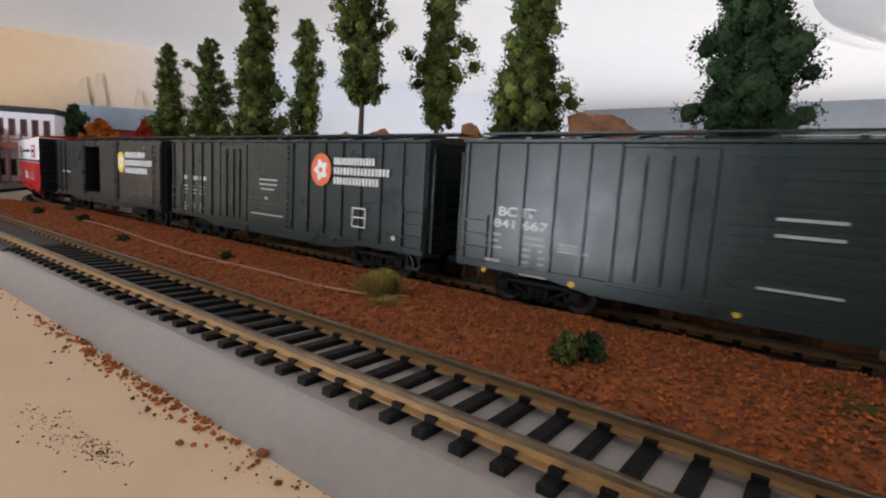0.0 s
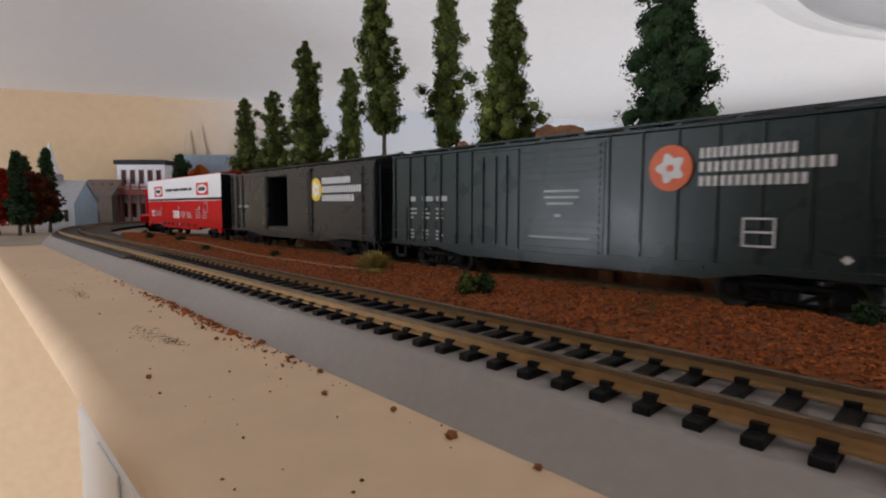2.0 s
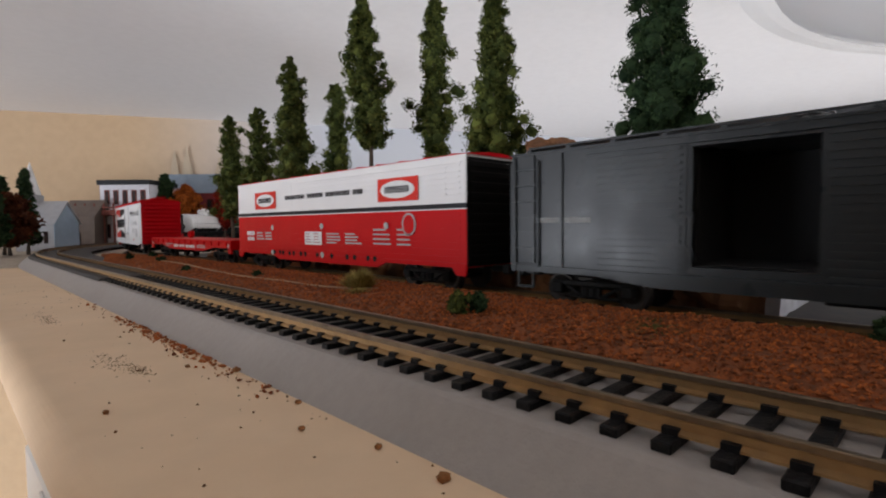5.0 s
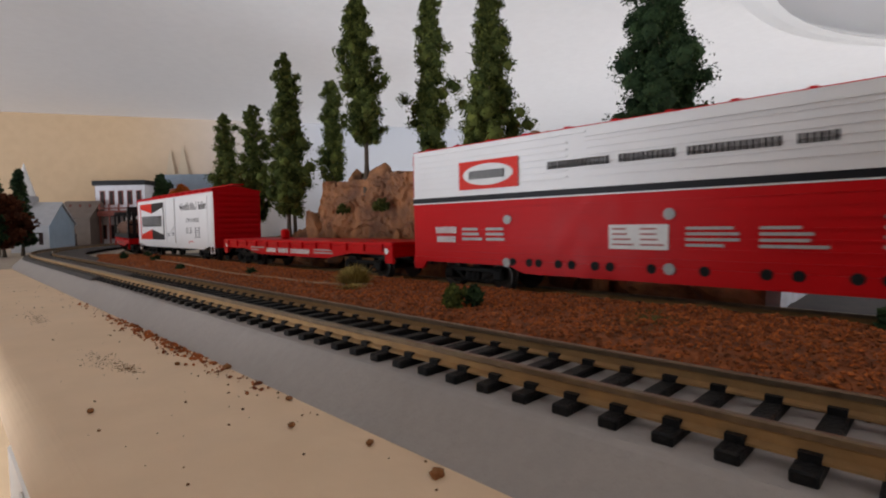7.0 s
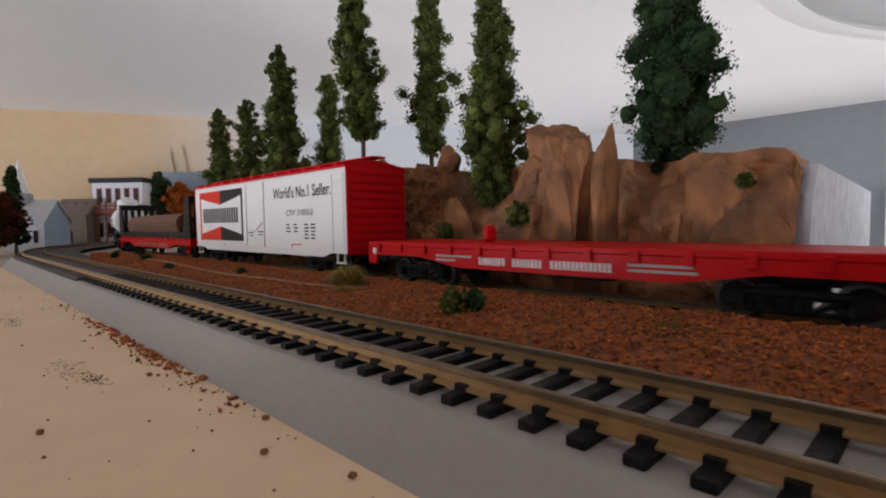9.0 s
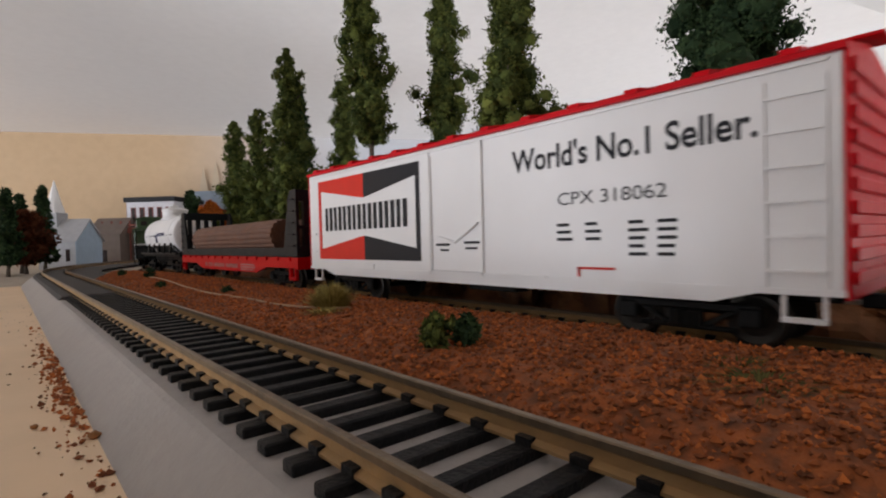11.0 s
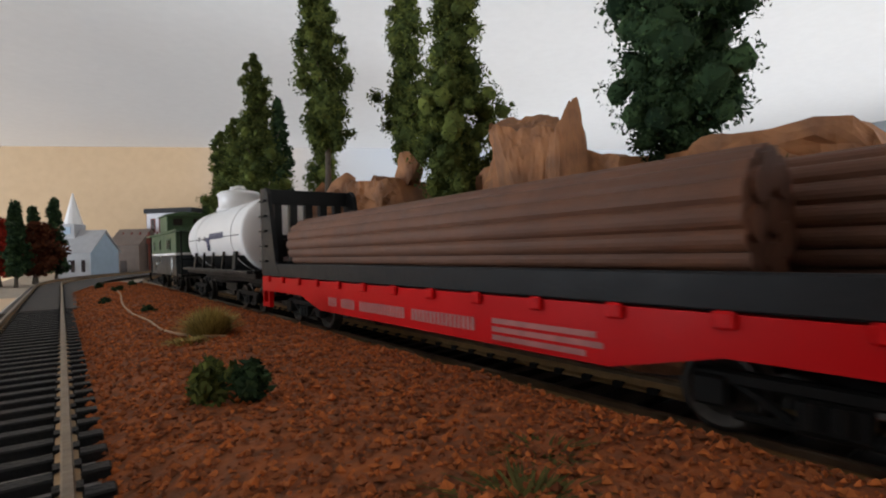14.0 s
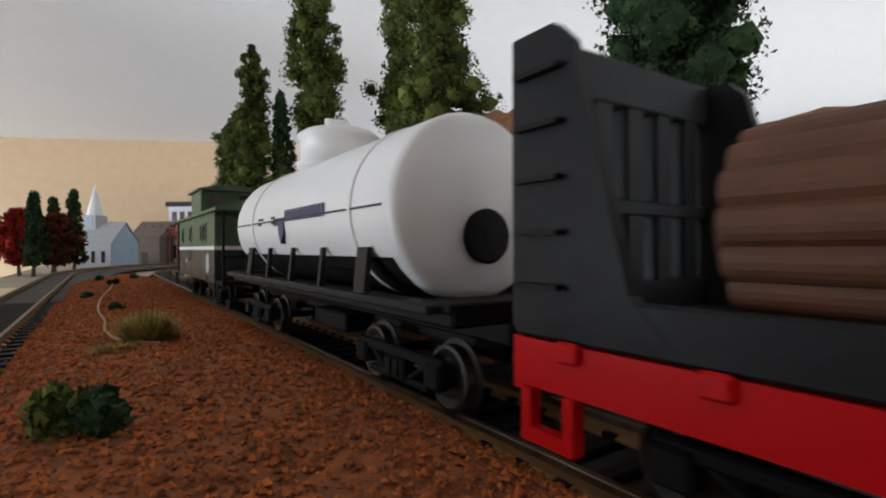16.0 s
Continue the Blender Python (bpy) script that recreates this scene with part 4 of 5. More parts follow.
def posts(car, ys, z0, z1, material):
    me = mesh_from(boxes((-0.045, 0.045, -0.055, 0.055, z0, z1)), "post", material)
    for y in ys:
        for x in (-HALF - 0.025, HALF + 0.025):
            ob = new("post", me)
            ob.parent, ob.matrix_basis = car, Matrix.Translation((x * CM, y * CM, 0))


def ribbed_door(car, y0, y1, z0, z1, material, rows=14):
    door = part("door", boxes((-HALF - 0.05, -HALF + 0.02, y0, y1, z0, z1)), material, car)
    bm = bmesh.new()
    for i in range(rows):
        z = z0 + (z1 - z0) * (i + 0.5) / rows
        h = (z1 - z0) / rows * 0.27
        box(bm, -HALF - 0.1, -HALF - 0.05, y0 + 0.12, y1 - 0.12, z - h, z + h)
    part("corrugation", bm, material, door)
    return door


def small_print(car, y, z, cols, x, material, seed, width=0.55, height=0.09, rows=4, pitch=0.2, gap=0.75):
    rng = random.Random(seed)
    spec = []
    for c in range(cols):
        for r in range(rows):
            spec.append((y - c * gap, width * rng.uniform(0.55, 1.0), z - r * pitch, height))
    tagged(bars("small_print", car, spec, x, material), kind="stuff")


def sill(car, length, z0, material, drop=0.35, low=0.4):
    """A deepened side sill between the trucks."""
    l = length / 2
    pts = [(-l, z0 + 0.02), (-l * 0.66, z0 + 0.02), (-l * low, z0 - drop), (l * low, z0 - drop), (l * 0.66, z0 + 0.02), (l, z0 + 0.02), (l, z0 + 0.2), (-l, z0 + 0.2)]
    for s in (-1, 1):
        part("side_sill", prism(pts, s * (HALF + 0.03) - 0.05, s * (HALF + 0.03) + 0.05, "x"), material, car)


def railway_name(car, y, z, x, big):
    letter_bars("lettering", car, y, z + 0.78 * big, 0.28 * big, "BRITISH", 2.35 * big, x, "mark", "white lettering blocks in three lines")
    letter_bars("lettering", car, y, z + 0.39 * big, 0.28 * big, "COLUMBIA", 3.15 * big, x, "mark")
    letter_bars("lettering", car, y, z, 0.28 * big, "RAILWAY", 2.6 * big, x, "mark")


def bc_boxcar(label, with_name):
    car = thing("boxcar", label, "boxcar", group="goods train")
    l = 8.7
    box_body(car, 17.4, 1.0, 4.72, 4.98, "bc_green", "bc_green")
    sill(car, 17.4, 1.0, "bc_green", 0.22, 0.5)
    posts(car, [8.55, 7.55, 6.6, 5.65, 4.75, 3.95] + [-1.6 - 1.0 * i for i in range(7)] + [-8.55], 1.0, 4.68, "bc_green")
    part("plug_door", boxes((-HALF - 0.05, -HALF + 0.02, 1.7, 3.85, 1.15, 4.6), bev=0.02), "bc_green", car)
    for y in (2.2, 2.7, 3.3):
        part("door_rod", tube(bmesh.new(), (-HALF - 0.09, y, 1.3), (-HALF - 0.09, y, 4.4), 0.035, seg=6), "bc_green", car)
    ribbed_door(car, -1.5, 1.6, 1.15, 4.6, "bc_green", 15)
    part("door_track", boxes((-HALF - 0.13, -HALF, -4.4, 3.9, 1.02, 1.12)), "bc_green", car)
    for s in (-1, 1):
        corrugated_end(car, s * l, s, 1.1, 4.65, "bc_green")
        end_ladder(car, s * (l + 0.07), s, 1.1, 4.4, "bc_green")
        ladder(car, s * (l - 0.55), 1.0, 2.6, "bc_green", rungs=4)
        steps(car, s * (l - 0.5), "bc_green")
    x = -HALF - 0.001
    if with_name:
        disc("roundel", car, -3.45, 3.67, 0.58, 0.62, x - 0.075, "orange")
        disc("flower", car, -3.45, 3.67, 0.33, 0.35, x - 0.085, "mark", petals=5)
        disc("flower_heart", car, -3.45, 3.67, 0.1, 0.1, x - 0.095, "orange")
        railway_name(car, -4.2, 3.17, x - 0.075, 0.92)
        small_print(car, 7.6, 2.85, 3, x - 0.002, "mark_dim", 1, 0.7, 0.2, 1, 0.2, 0.85)
        small_print(car, 7.6, 2.5, 3, x - 0.002, "mark_dim", 2, 0.5, 0.07, 3, 0.18, 0.85)
        small_print(car, 7.6, 1.6, 3, x - 0.002, "mark_dim", 3, 0.45, 0.08, 3, 0.15, 0.85)
        bars("door_print", car, [(0.6, 1.3, 3.1, 0.07), (0.6, 1.3, 2.9, 0.07), (0.5, 1.0, 2.7, 0.07), (0.2, 0.25, 2.3, 0.1), (1.2, 2.3, 1.62, 0.06)], x - 0.11, "mark_dim")
        bars("data_panel", car, [(-5.25, 0.72, 2.33, 0.05), (-5.25, 0.72, 2.0, 0.05), (-5.25, 0.72, 1.66, 0.05), (-5.25, 0.05, 1.66, 0.7), (-5.92, 0.05, 1.66, 0.7)], x - 0.075, "mark")
        disc("spot", car, -7.35, 1.47, 0.11, 0.11, x - 0.075, "mark", 4)
    else:
        lettering("reporting_mark", car, "BC IT", 7.35, 2.62, 0.26, x - 0.004, "mark", 1.2, 0.015)
        lettering("car_number", car, "841 667", 7.5, 2.28, 0.24, x - 0.004, "mark", 1.75, 0.015)
        small_print(car, 7.75, 2.02, 1, x - 0.004, "mark_dim", 4, 0.8, 0.09, 3, 0.19)
        small_print(car, 6.5, 2.02, 1, x - 0.004, "mark_dim", 5, 0.8, 0.08, 2, 0.17)
        small_print(car, 6.5, 1.68, 2, x - 0.004, "mark_dim", 6, 0.3, 0.08, 4, 0.18, 0.5)
        small_print(car, 5.4, 1.95, 1, x - 0.004, "mark_dim", 7, 1.0, 0.06, 3, 0.09)
        bars("small_print", car, [(7.75, 0.6, 1.25, 0.09), (6.5, 0.85, 0.98, 0.05)], x - 0.075, "mark_dim")
        bars("door_print", car, [(0.5, 1.2, 3.1, 0.07), (0.5, 1.2, 2.75, 0.07), (0.7, 1.5, 1.6, 0.06)], x - 0.11, "mark_dim")
        for y in (7.7, 4.9, 1.0, -3.5):
            disc("reflector", car, y, 0.97, 0.09, 0.09, x - 0.085, "yellow", 10)
    running_gear(car, 17.4)
    return car


def open_boxcar():
    car = thing("boxcar", "dark grey-green boxcar with yellow emblem and open side door", "boxcar", group="goods train")
    l, x = 8.45, -HALF - 0.001
    # the body is walled round the open doorway
    part("body", boxes((-HALF, HALF, 2.84, l, 1.0, 4.7), (-HALF, HALF, -l, 0.2, 1.0, 4.7), (-HALF, HALF, 0.2, 2.84, 1.0, 1.4), (-HALF, HALF, 0.2, 2.84, 4.42, 4.7), (1.45, HALF, 0.2, 2.84, 1.4, 4.42)), "bc_grey", car)
    # the darkness inside the doorway is put into these sheets' colour
    part("shade_lining", boxes((-1.3, 1.44, 2.78, 2.83, 1.41, 4.41), (-1.3, 1.44, 0.21, 0.26, 1.41, 4.41), (1.38, 1.44, 0.27, 2.77, 1.41, 4.41), (-1.4, 1.37, 0.27, 2.77, 1.41, 1.45)), "inner_shade", car)
    part("roof", prism([(-HALF - 0.05, 4.701), (-HALF - 0.05, 4.77), (-0.3, 4.98), (0.3, 4.98), (HALF + 0.05, 4.77), (HALF + 0.05, 4.701)], -l - 0.05, l + 0.05, "y"), "bc_grey", car)
    for i in range(12):
        y = -l + 2 * l * (i + 0.5) / 12
        part("roof_rib", prism([(-HALF - 0.07, 4.76), (-HALF - 0.07, 4.84), (-0.3, 5.04), (0.3, 5.04), (HALF + 0.07, 4.84), (HALF + 0.07, 4.76)], y - 0.08, y + 0.08, "y"), "bc_grey", car)
    part("roofwalk", boxes((-0.35, 0.35, -l - 0.25, l + 0.25, 5.08, 5.14)), "bc_grey", car)
    sill(car, 2 * l, 1.0, "bc_grey", 0.2, 0.45)
    ribbed_door(car, 2.95, 5.5, 1.2, 4.5, "bc_grey", 18)
    ribbed_door(car, -2.4, 0.15, 1.2, 4.5, "bc_grey", 18)
    part("door_track", boxes((-HALF - 0.14, -HALF, -2.6, 5.7, 4.5, 4.6), (-HALF - 0.14, -HALF, -2.6, 5.7, 1.08, 1.18)), "bc_grey", car)
    posts(car, [8.35, 7.6, 6.6, -2.55, -8.35], 1.0, 4.66, "bc_grey")
    for s in (-1, 1):
        corrugated_end(car, s * l, s, 1.1, 4.65, "bc_grey", 11)
        end_ladder(car, s * (l + 0.07), s, 1.1, 4.5, "bc_grey", 8)
        ladder(car, s * (l - 0.6), 1.0, 4.5, "bc_grey", rungs=7)
        steps(car, s * (l - 0.5), "bc_grey")
    disc("roundel", car, -3.05, 3.52, 0.56, 0.62, x - 0.01, "yellow")
    disc("flower", car, -3.05, 3.52, 0.33, 0.36, x - 0.02, "mark", petals=5)
    disc("flower_heart", car, -3.05, 3.52, 0.11, 0.11, x - 0.03, "yellow")
    railway_name(car, -3.68, 2.9, x - 0.01, 1.15)
    letter_bars("reporting_mark", car, 7.5, 2.55, 0.16, "XXXXX XXXXX", 1.9, x - 0.01, "mark_dim")
    part("brake_gear", boxes((-HALF + 0.1, -HALF + 0.5, -6.2, -4.2, 0.55, 0.95), bev=0.05), "black", car)
    running_gear(car, 2 * l)
    return car


def forest_car():
    car = thing("boxcar", "red and white boxcar with corrugated sides and black stripe", "boxcar", group="goods train")
    l, x = 9.65, -HALF - 0.001
    part("body", boxes((-HALF, HALF, -l, l, 0.95, 3.12), bev=0.03), "red", car)
    part("stripe", boxes((-HALF - 0.03, HALF + 0.03, -l - 0.02, l + 0.02, 3.125, 3.3)), "ink", car, "black dividing stripe")
    part("white_band", boxes((-HALF, HALF, -l, l, 3.305, 5.05), bev=0.03), "car_white", car, "white upper side")
    part("band_edge", boxes((-HALF - 0.02, HALF + 0.02, -l, l, 3.305, 3.36), (-HALF - 0.02, HALF + 0.02, -l, l, 3.08, 3.12)), "car_white", car)
    part("roof", prism([(-HALF + 0.06, 5.052), (-HALF + 0.06, 5.08), (-0.3, 5.2), (0.3, 5.2), (HALF - 0.06, 5.08), (HALF - 0.06, 5.052)], -l - 0.05, l + 0.05, "y"), "red_deep", car)
    for i in range(13):
        y = -l + 2 * l * (i + 0.5) / 13
        part("roof_rib", prism([(-HALF + 0.04, 5.055), (-HALF + 0.04, 5.12), (-0.3, 5.25), (0.3, 5.25), (HALF - 0.04, 5.12), (HALF - 0.04, 5.055)], y - 0.08, y + 0.08, "y"), "red_deep", car)
    for z in [3.62 + 0.2 * i for i in range(6)]:
        part("corrugation", boxes((-HALF - 0.035, -HALF, -l + 1.0, 2.3, z, z + 0.06), (-HALF - 0.035, -HALF, 2.9, l - 0.3, z, z + 0.06), (-HALF - 0.035, -HALF, -l + 0.3, -l + 0.9, z, z + 0.06)), "car_white", car)
    for z in [1.3 + 0.26 * i for i in range(7)]:
        part("corrugation", boxes((-HALF - 0.03, -HALF, -l + 0.3, l - 0.3, z, z + 0.05)), "red", car)
    part("door_rail", boxes((-HALF - 0.06, -HALF, 2.3, l - 0.2, 4.86, 4.92), (-HALF - 0.06, -HALF, -l + 0.2, 2.3, 4.74, 4.80)), "car_white", car)
    part("bottom_sill", prism([(-l, 0.97), (-l + 0.05, 0.66), (-l + 0.5, 0.66), (-l + 0.7, 0.95), (-l + 4.6, 0.95), (-l + 5.2, 0.72), (l - 5.2, 0.72), (l - 4.6, 0.95), (l - 0.7, 0.95), (l - 0.5, 0.66), (l - 0.05, 0.66), (l, 0.97), (l, 1.12), (-l, 1.12)], -HALF - 0.05, -HALF + 0.05, "x"), "red", car)
    part("bottom_sill", prism([(-l, 0.97), (-l + 4.6, 0.95), (-l + 5.2, 0.72), (l - 5.2, 0.72), (l - 4.6, 0.95), (l, 0.97), (l, 1.12), (-l, 1.12)], HALF - 0.05, HALF + 0.05, "x"), "red", car)
    for y in (4.9, 4.25, 3.9, 3.2, 2.75, 2.0, 1.55, 0.4, -0.1, -0.9, -2.2, -2.8, -3.8, -4.3):
        # flat discs coloured like the dark of a hole
        disc("sill_hole", car, y, 1.08, 0.13, 0.13, -HALF - 0.052, "inner_shade", 14)
    for s in (-1, 1):
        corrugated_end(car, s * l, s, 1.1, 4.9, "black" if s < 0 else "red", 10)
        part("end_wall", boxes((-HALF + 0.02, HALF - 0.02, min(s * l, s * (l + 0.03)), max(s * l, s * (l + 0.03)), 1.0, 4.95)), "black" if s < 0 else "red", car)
    for y0, y1 in ((7.2, 4.64), (-4.56, -7.14)):
        part("emblem", boxes((-HALF - 0.05, -HALF - 0.04, y1, y0, 3.5, 4.46)), "scarlet", car, "red emblem with a white oval")
        disc("oval", car, (y0 + y1) / 2, 3.98, 1.08, 0.36, -HALF - 0.055, "mark")
        letter_bars("emblem_word", car, (y0 + y1) / 2 + 0.78, 3.84, 0.28, "XXXXXX", 1.56, -HALF - 0.068, "ink")
    letter_bars("company_name", car, 3.55, 3.92, 0.22, "Xxxxxxxx Xxxxxx Xxxxxxxx Xxx", 7.05, -HALF - 0.05, "ink", "black lettering blocks")
    letter_bars("reporting_mark", car, 8.4, 2.0, 0.24, "XXXX", 1.05, -HALF - 0.04, "mark")
    letter_bars("car_number", car, 8.35, 1.68, 0.22, "XXXX", 0.95, -HALF - 0.04, "mark")
    small_print(car, 7.1, 2.1, 2, -HALF - 0.04, "mark_dim", 11, 0.95, 0.09, 3, 0.17, 1.1)
    part("placard", boxes((-HALF - 0.05, -HALF - 0.04, -0.03, 1.58, 1.58, 2.24)), "mark", car)
    small_print(car, 1.48, 2.1, 2, -HALF - 0.052, "mark_faint", 31, 0.7, 0.05, 4, 0.14, 0.78)
    small_print(car, -0.45, 2.1, 2, -HALF - 0.04, "mark_dim", 12, 1.4, 0.07, 4, 0.14, 1.6)
    small_print(car, -4.2, 2.3, 2, -HALF - 0.04, "mark_dim", 13, 1.3, 0.07, 4, 0.2, 1.6)
    for y, z in ((5.1, 2.45), (5.15, 1.05), (-0.05, 2.5), (-0.05, 1.1), (-5.1, 2.5)):
        disc("round_mark", car, y, z, 0.15, 0.15, -HALF - 0.056, "mark_dim", 16)
    disc("big_round_mark", car, -6.55, 2.55, 0.42, 0.46, -HALF - 0.04, "mark_dim", 20)
    disc("big_round_mark_heart", car, -6.55, 2.55, 0.34, 0.38, -HALF - 0.05, "red", 20)
    running_gear(car, 2 * l)
    return car


def flat_car():
    car = thing("flatcar", "empty red flatcar with a brake wheel post", "flatcar", group="goods train")
    l = 8.5
    part("deck", boxes((-HALF, HALF, -l, l, 1.42, 1.62), bev=0.04), "red", car)
    pts = [(-l, 1.0), (-l, 0.75), (-l + 0.5, 0.75), (-l + 0.5, 1.1), (-l + 3.0, 1.1), (-l + 5.0, 0.8), (l - 5.0, 0.8), (l - 3.0, 1.1), (l - 0.5, 1.1), (l - 0.5, 0.75), (l, 0.75), (l, 1.0), (l, 1.42), (-l, 1.42)]
    for s in (-1, 1):
        part("side_sill", prism(pts, s * 1.52 - 0.06, s * 1.52 + 0.06, "x"), "red", car)
        part("end_beam", boxes((-HALF, HALF, min(s * l, s * (l - 0.15)), max(s * l, s * (l - 0.15)), 1.0, 1.42)), "red", car)
    for i in range(13):
        y = -l + 0.7 + i * (2 * l - 1.4) / 12
        part("stake_pocket", boxes((-1.68, -1.58, y - 0.12, y + 0.12, 1.22, 1.55), bev=0.02), "red", car)
    part("brake_post", boxes((-0.2, 0.3, 3.3, 3.7, 1.6, 2.2), bev=0.12), "red", car)
    x = -1.585
    letter_bars("lettering", car, 2.6, 0.95, 0.24, "Xxxx Xxxx Xxxxxxx", 4.6, x, "mark", "white lettering blocks")
    small_print(car, 4.6, 1.15, 1, x, "mark_dim", 15, 1.7, 0.07, 2, 0.14)
    small_print(car, -2.4, 1.15, 1, x, "mark_dim", 16, 2.2, 0.07, 2, 0.14)
    disc("round_mark", car, -8.1, 1.25, 0.13, 0.13, x, "mark", 14)
    disc("round_mark", car, 8.1, 1.25, 0.13, 0.13, x, "mark", 14)
    running_gear(car, 2 * l)
    return car


def slogan_car():
    car = thing("boxcar", "white plug-door boxcar with red roof and ends", "boxcar", group="goods train")
    l, x = 8.75, -HALF - 0.001
    part("body", boxes((-HALF, HALF, -l, l, 1.05, 4.76), bev=0.04), "car_white", car)
    part("side_sill", prism([(-l, 1.15), (-l, 1.05), (-l + 1.2, 1.05), (-l + 1.9, 0.86), (l - 1.9, 0.86), (l - 1.2, 1.05), (l, 1.05), (l, 1.15)], -HALF - 0.03, -HALF + 0.03, "x"), "car_white", car)
    part("roof", prism([(-HALF - 0.07, 4.761), (-HALF - 0.07, 4.85), (-0.3, 5.1), (0.3, 5.1), (HALF + 0.07, 4.85), (HALF + 0.07, 4.761)], -l - 0.06, l + 0.06, "y"), "red_deep", car)
    for i in range(13):
        y = -l + 2 * l * (i + 0.5) / 13
        part("roof_rib", prism([(-HALF - 0.09, 4.84), (-HALF - 0.06, 4.95), (-0.3, 5.18), (0.3, 5.18), (HALF + 0.06, 4.95), (HALF + 0.09, 4.84)], y - 0.14, y + 0.14, "y"), "red_deep", car)
    part("roofwalk", boxes((-0.38, 0.38, -l - 0.3, l + 0.3, 5.2, 5.27), bev=0.02), "red_deep", car)
    for s in (-1, 1):
        part("end_wall", boxes((-HALF - 0.005, HALF + 0.005, min(s * l, s * (l + 0.05)), max(s * l, s * (l + 0.05)), 1.0, 4.85)), "red_deep", car)
        corrugated_end(car, s * (l + 0.05), s, 1.15, 4.75, "red_deep", 10)
        if s < 0:
            ladder(car, s * (l - 0.65), 1.15, 4.5, "car_white", rungs=6, width=0.85, mark=-0.06)
        else:
            for z in (1.7, 2.4):
                part("grab_iron", boxes((-HALF - 0.06, -HALF, l - 0.6, l - 0.2, z, z + 0.05)), "car_white", car)
        steps(car, s * (l - 0.55), "car_white", 1.12)
    # plug door with its frame, rods and latch bars
    part("door", boxes((-HALF - 0.03, -HALF + 0.02, -1.1, 1.0, 1.2, 4.6), bev=0.015), "car_white", car)
    part("door_frame", boxes((-HALF - 0.06, -HALF, 1.0, 1.07, 1.1, 4.65), (-HALF - 0.06, -HALF, -1.17, -1.1, 1.1, 4.65), (-HALF - 0.06, -HALF, -3.2, 1.07, 1.12, 1.18), (-HALF - 0.06, -HALF, -l + 0.2, l - 0.2, 4.64, 4.69)), "car_white", car)
    bm = tube(bmesh.new(), (-HALF - 0.06, -0.1, 2.0), (-HALF - 0.06, -1.0, 2.5), 0.035, seg=6)
    tube(bm, (-HALF - 0.06, -0.1, 2.0), (-HALF - 0.06, 0.55, 2.15), 0.03, seg=6)
    part("door_latch", bm, "car_white", car)
    part("door_rod", tube(bmesh.new(), (-HALF - 0.05, 0.93, 1.2), (-HALF - 0.05, 0.93, 4.5), 0.035, seg=6), "car_white", car)
    bars("door_print", car, [(0.75, 0.6, 1.9, 0.07), (0.55, 0.35, 1.75, 0.06), (-0.45, 0.6, 1.95, 0.07), (-0.5, 0.45, 1.8, 0.06)], x - 0.035, "ink")
    # bow-tie emblem
    y0, y1, z0, z1, ym = 7.95, 1.5, 1.45, 4.46, 4.65

    def patch(name, pts, depth, material, label=""):
        part(name, prism(pts, x - depth, x, "x"), material, car, label)

    patch("emblem_top_red", [(y0, z1), (ym, z1), (ym, z1 - 0.85), (y0, z1 - 0.36)], 0.012, "scarlet", "red and black bow-tie emblem")
    patch("emblem_top_black", [(ym, z1), (y1, z1), (y1, z1 - 0.36), (ym, z1 - 0.85)], 0.012, "ink")
    patch("emblem_low_red", [(y0, z0), (ym, z0), (ym, z0 + 0.85), (y0, z0 + 0.36)], 0.012, "scarlet")
    patch("emblem_low_black", [(ym, z0), (y1, z0), (y1, z0 + 0.36), (ym, z0 + 0.85)], 0.012, "ink")
    patch("emblem_side_red", [(y0, z0), (y0, z1), (y0 - 0.2, z1), (y0 - 0.2, z0)], 0.016, "scarlet")
    patch("emblem_side_black", [(y1 + 0.2, z0), (y1 + 0.2, z1), (y1, z1), (y1, z0)], 0.016, "ink")
    letter_bars("emblem_word", car, 7.42, 2.52, 0.88, "XXXXXXXX", 5.4, x - 0.008, "ink")
    lettering("slogan", car, "World's No.1 Seller.", -2.2, 3.66, 0.52, x - 0.006, "ink", 5.4, 0.02)
    lettering("car_number", car, "CPX 318062", -3.55, 2.78, 0.28, x - 0.006, "slate", 2.5)
    small_print(car, -3.5, 2.3, 2, x, "slate", 17, 0.42, 0.07, 3, 0.16, 0.75)
    small_print(car, -5.25, 2.3, 2, x, "slate", 18, 0.5, 0.07, 5, 0.16, 0.6)
    bars("red_tag", car, [(-4.05, 0.9, 1.36, 0.05), (-4.05, 0.06, 1.2, 0.2)], x - 0.03, "scarlet")
    part("route_board", boxes((-HALF - 0.05, -HALF, 4.05, 4.75, 1.12, 1.32), bev=0.02), "car_white", car)
    running_gear(car, 2 * l)
    return car


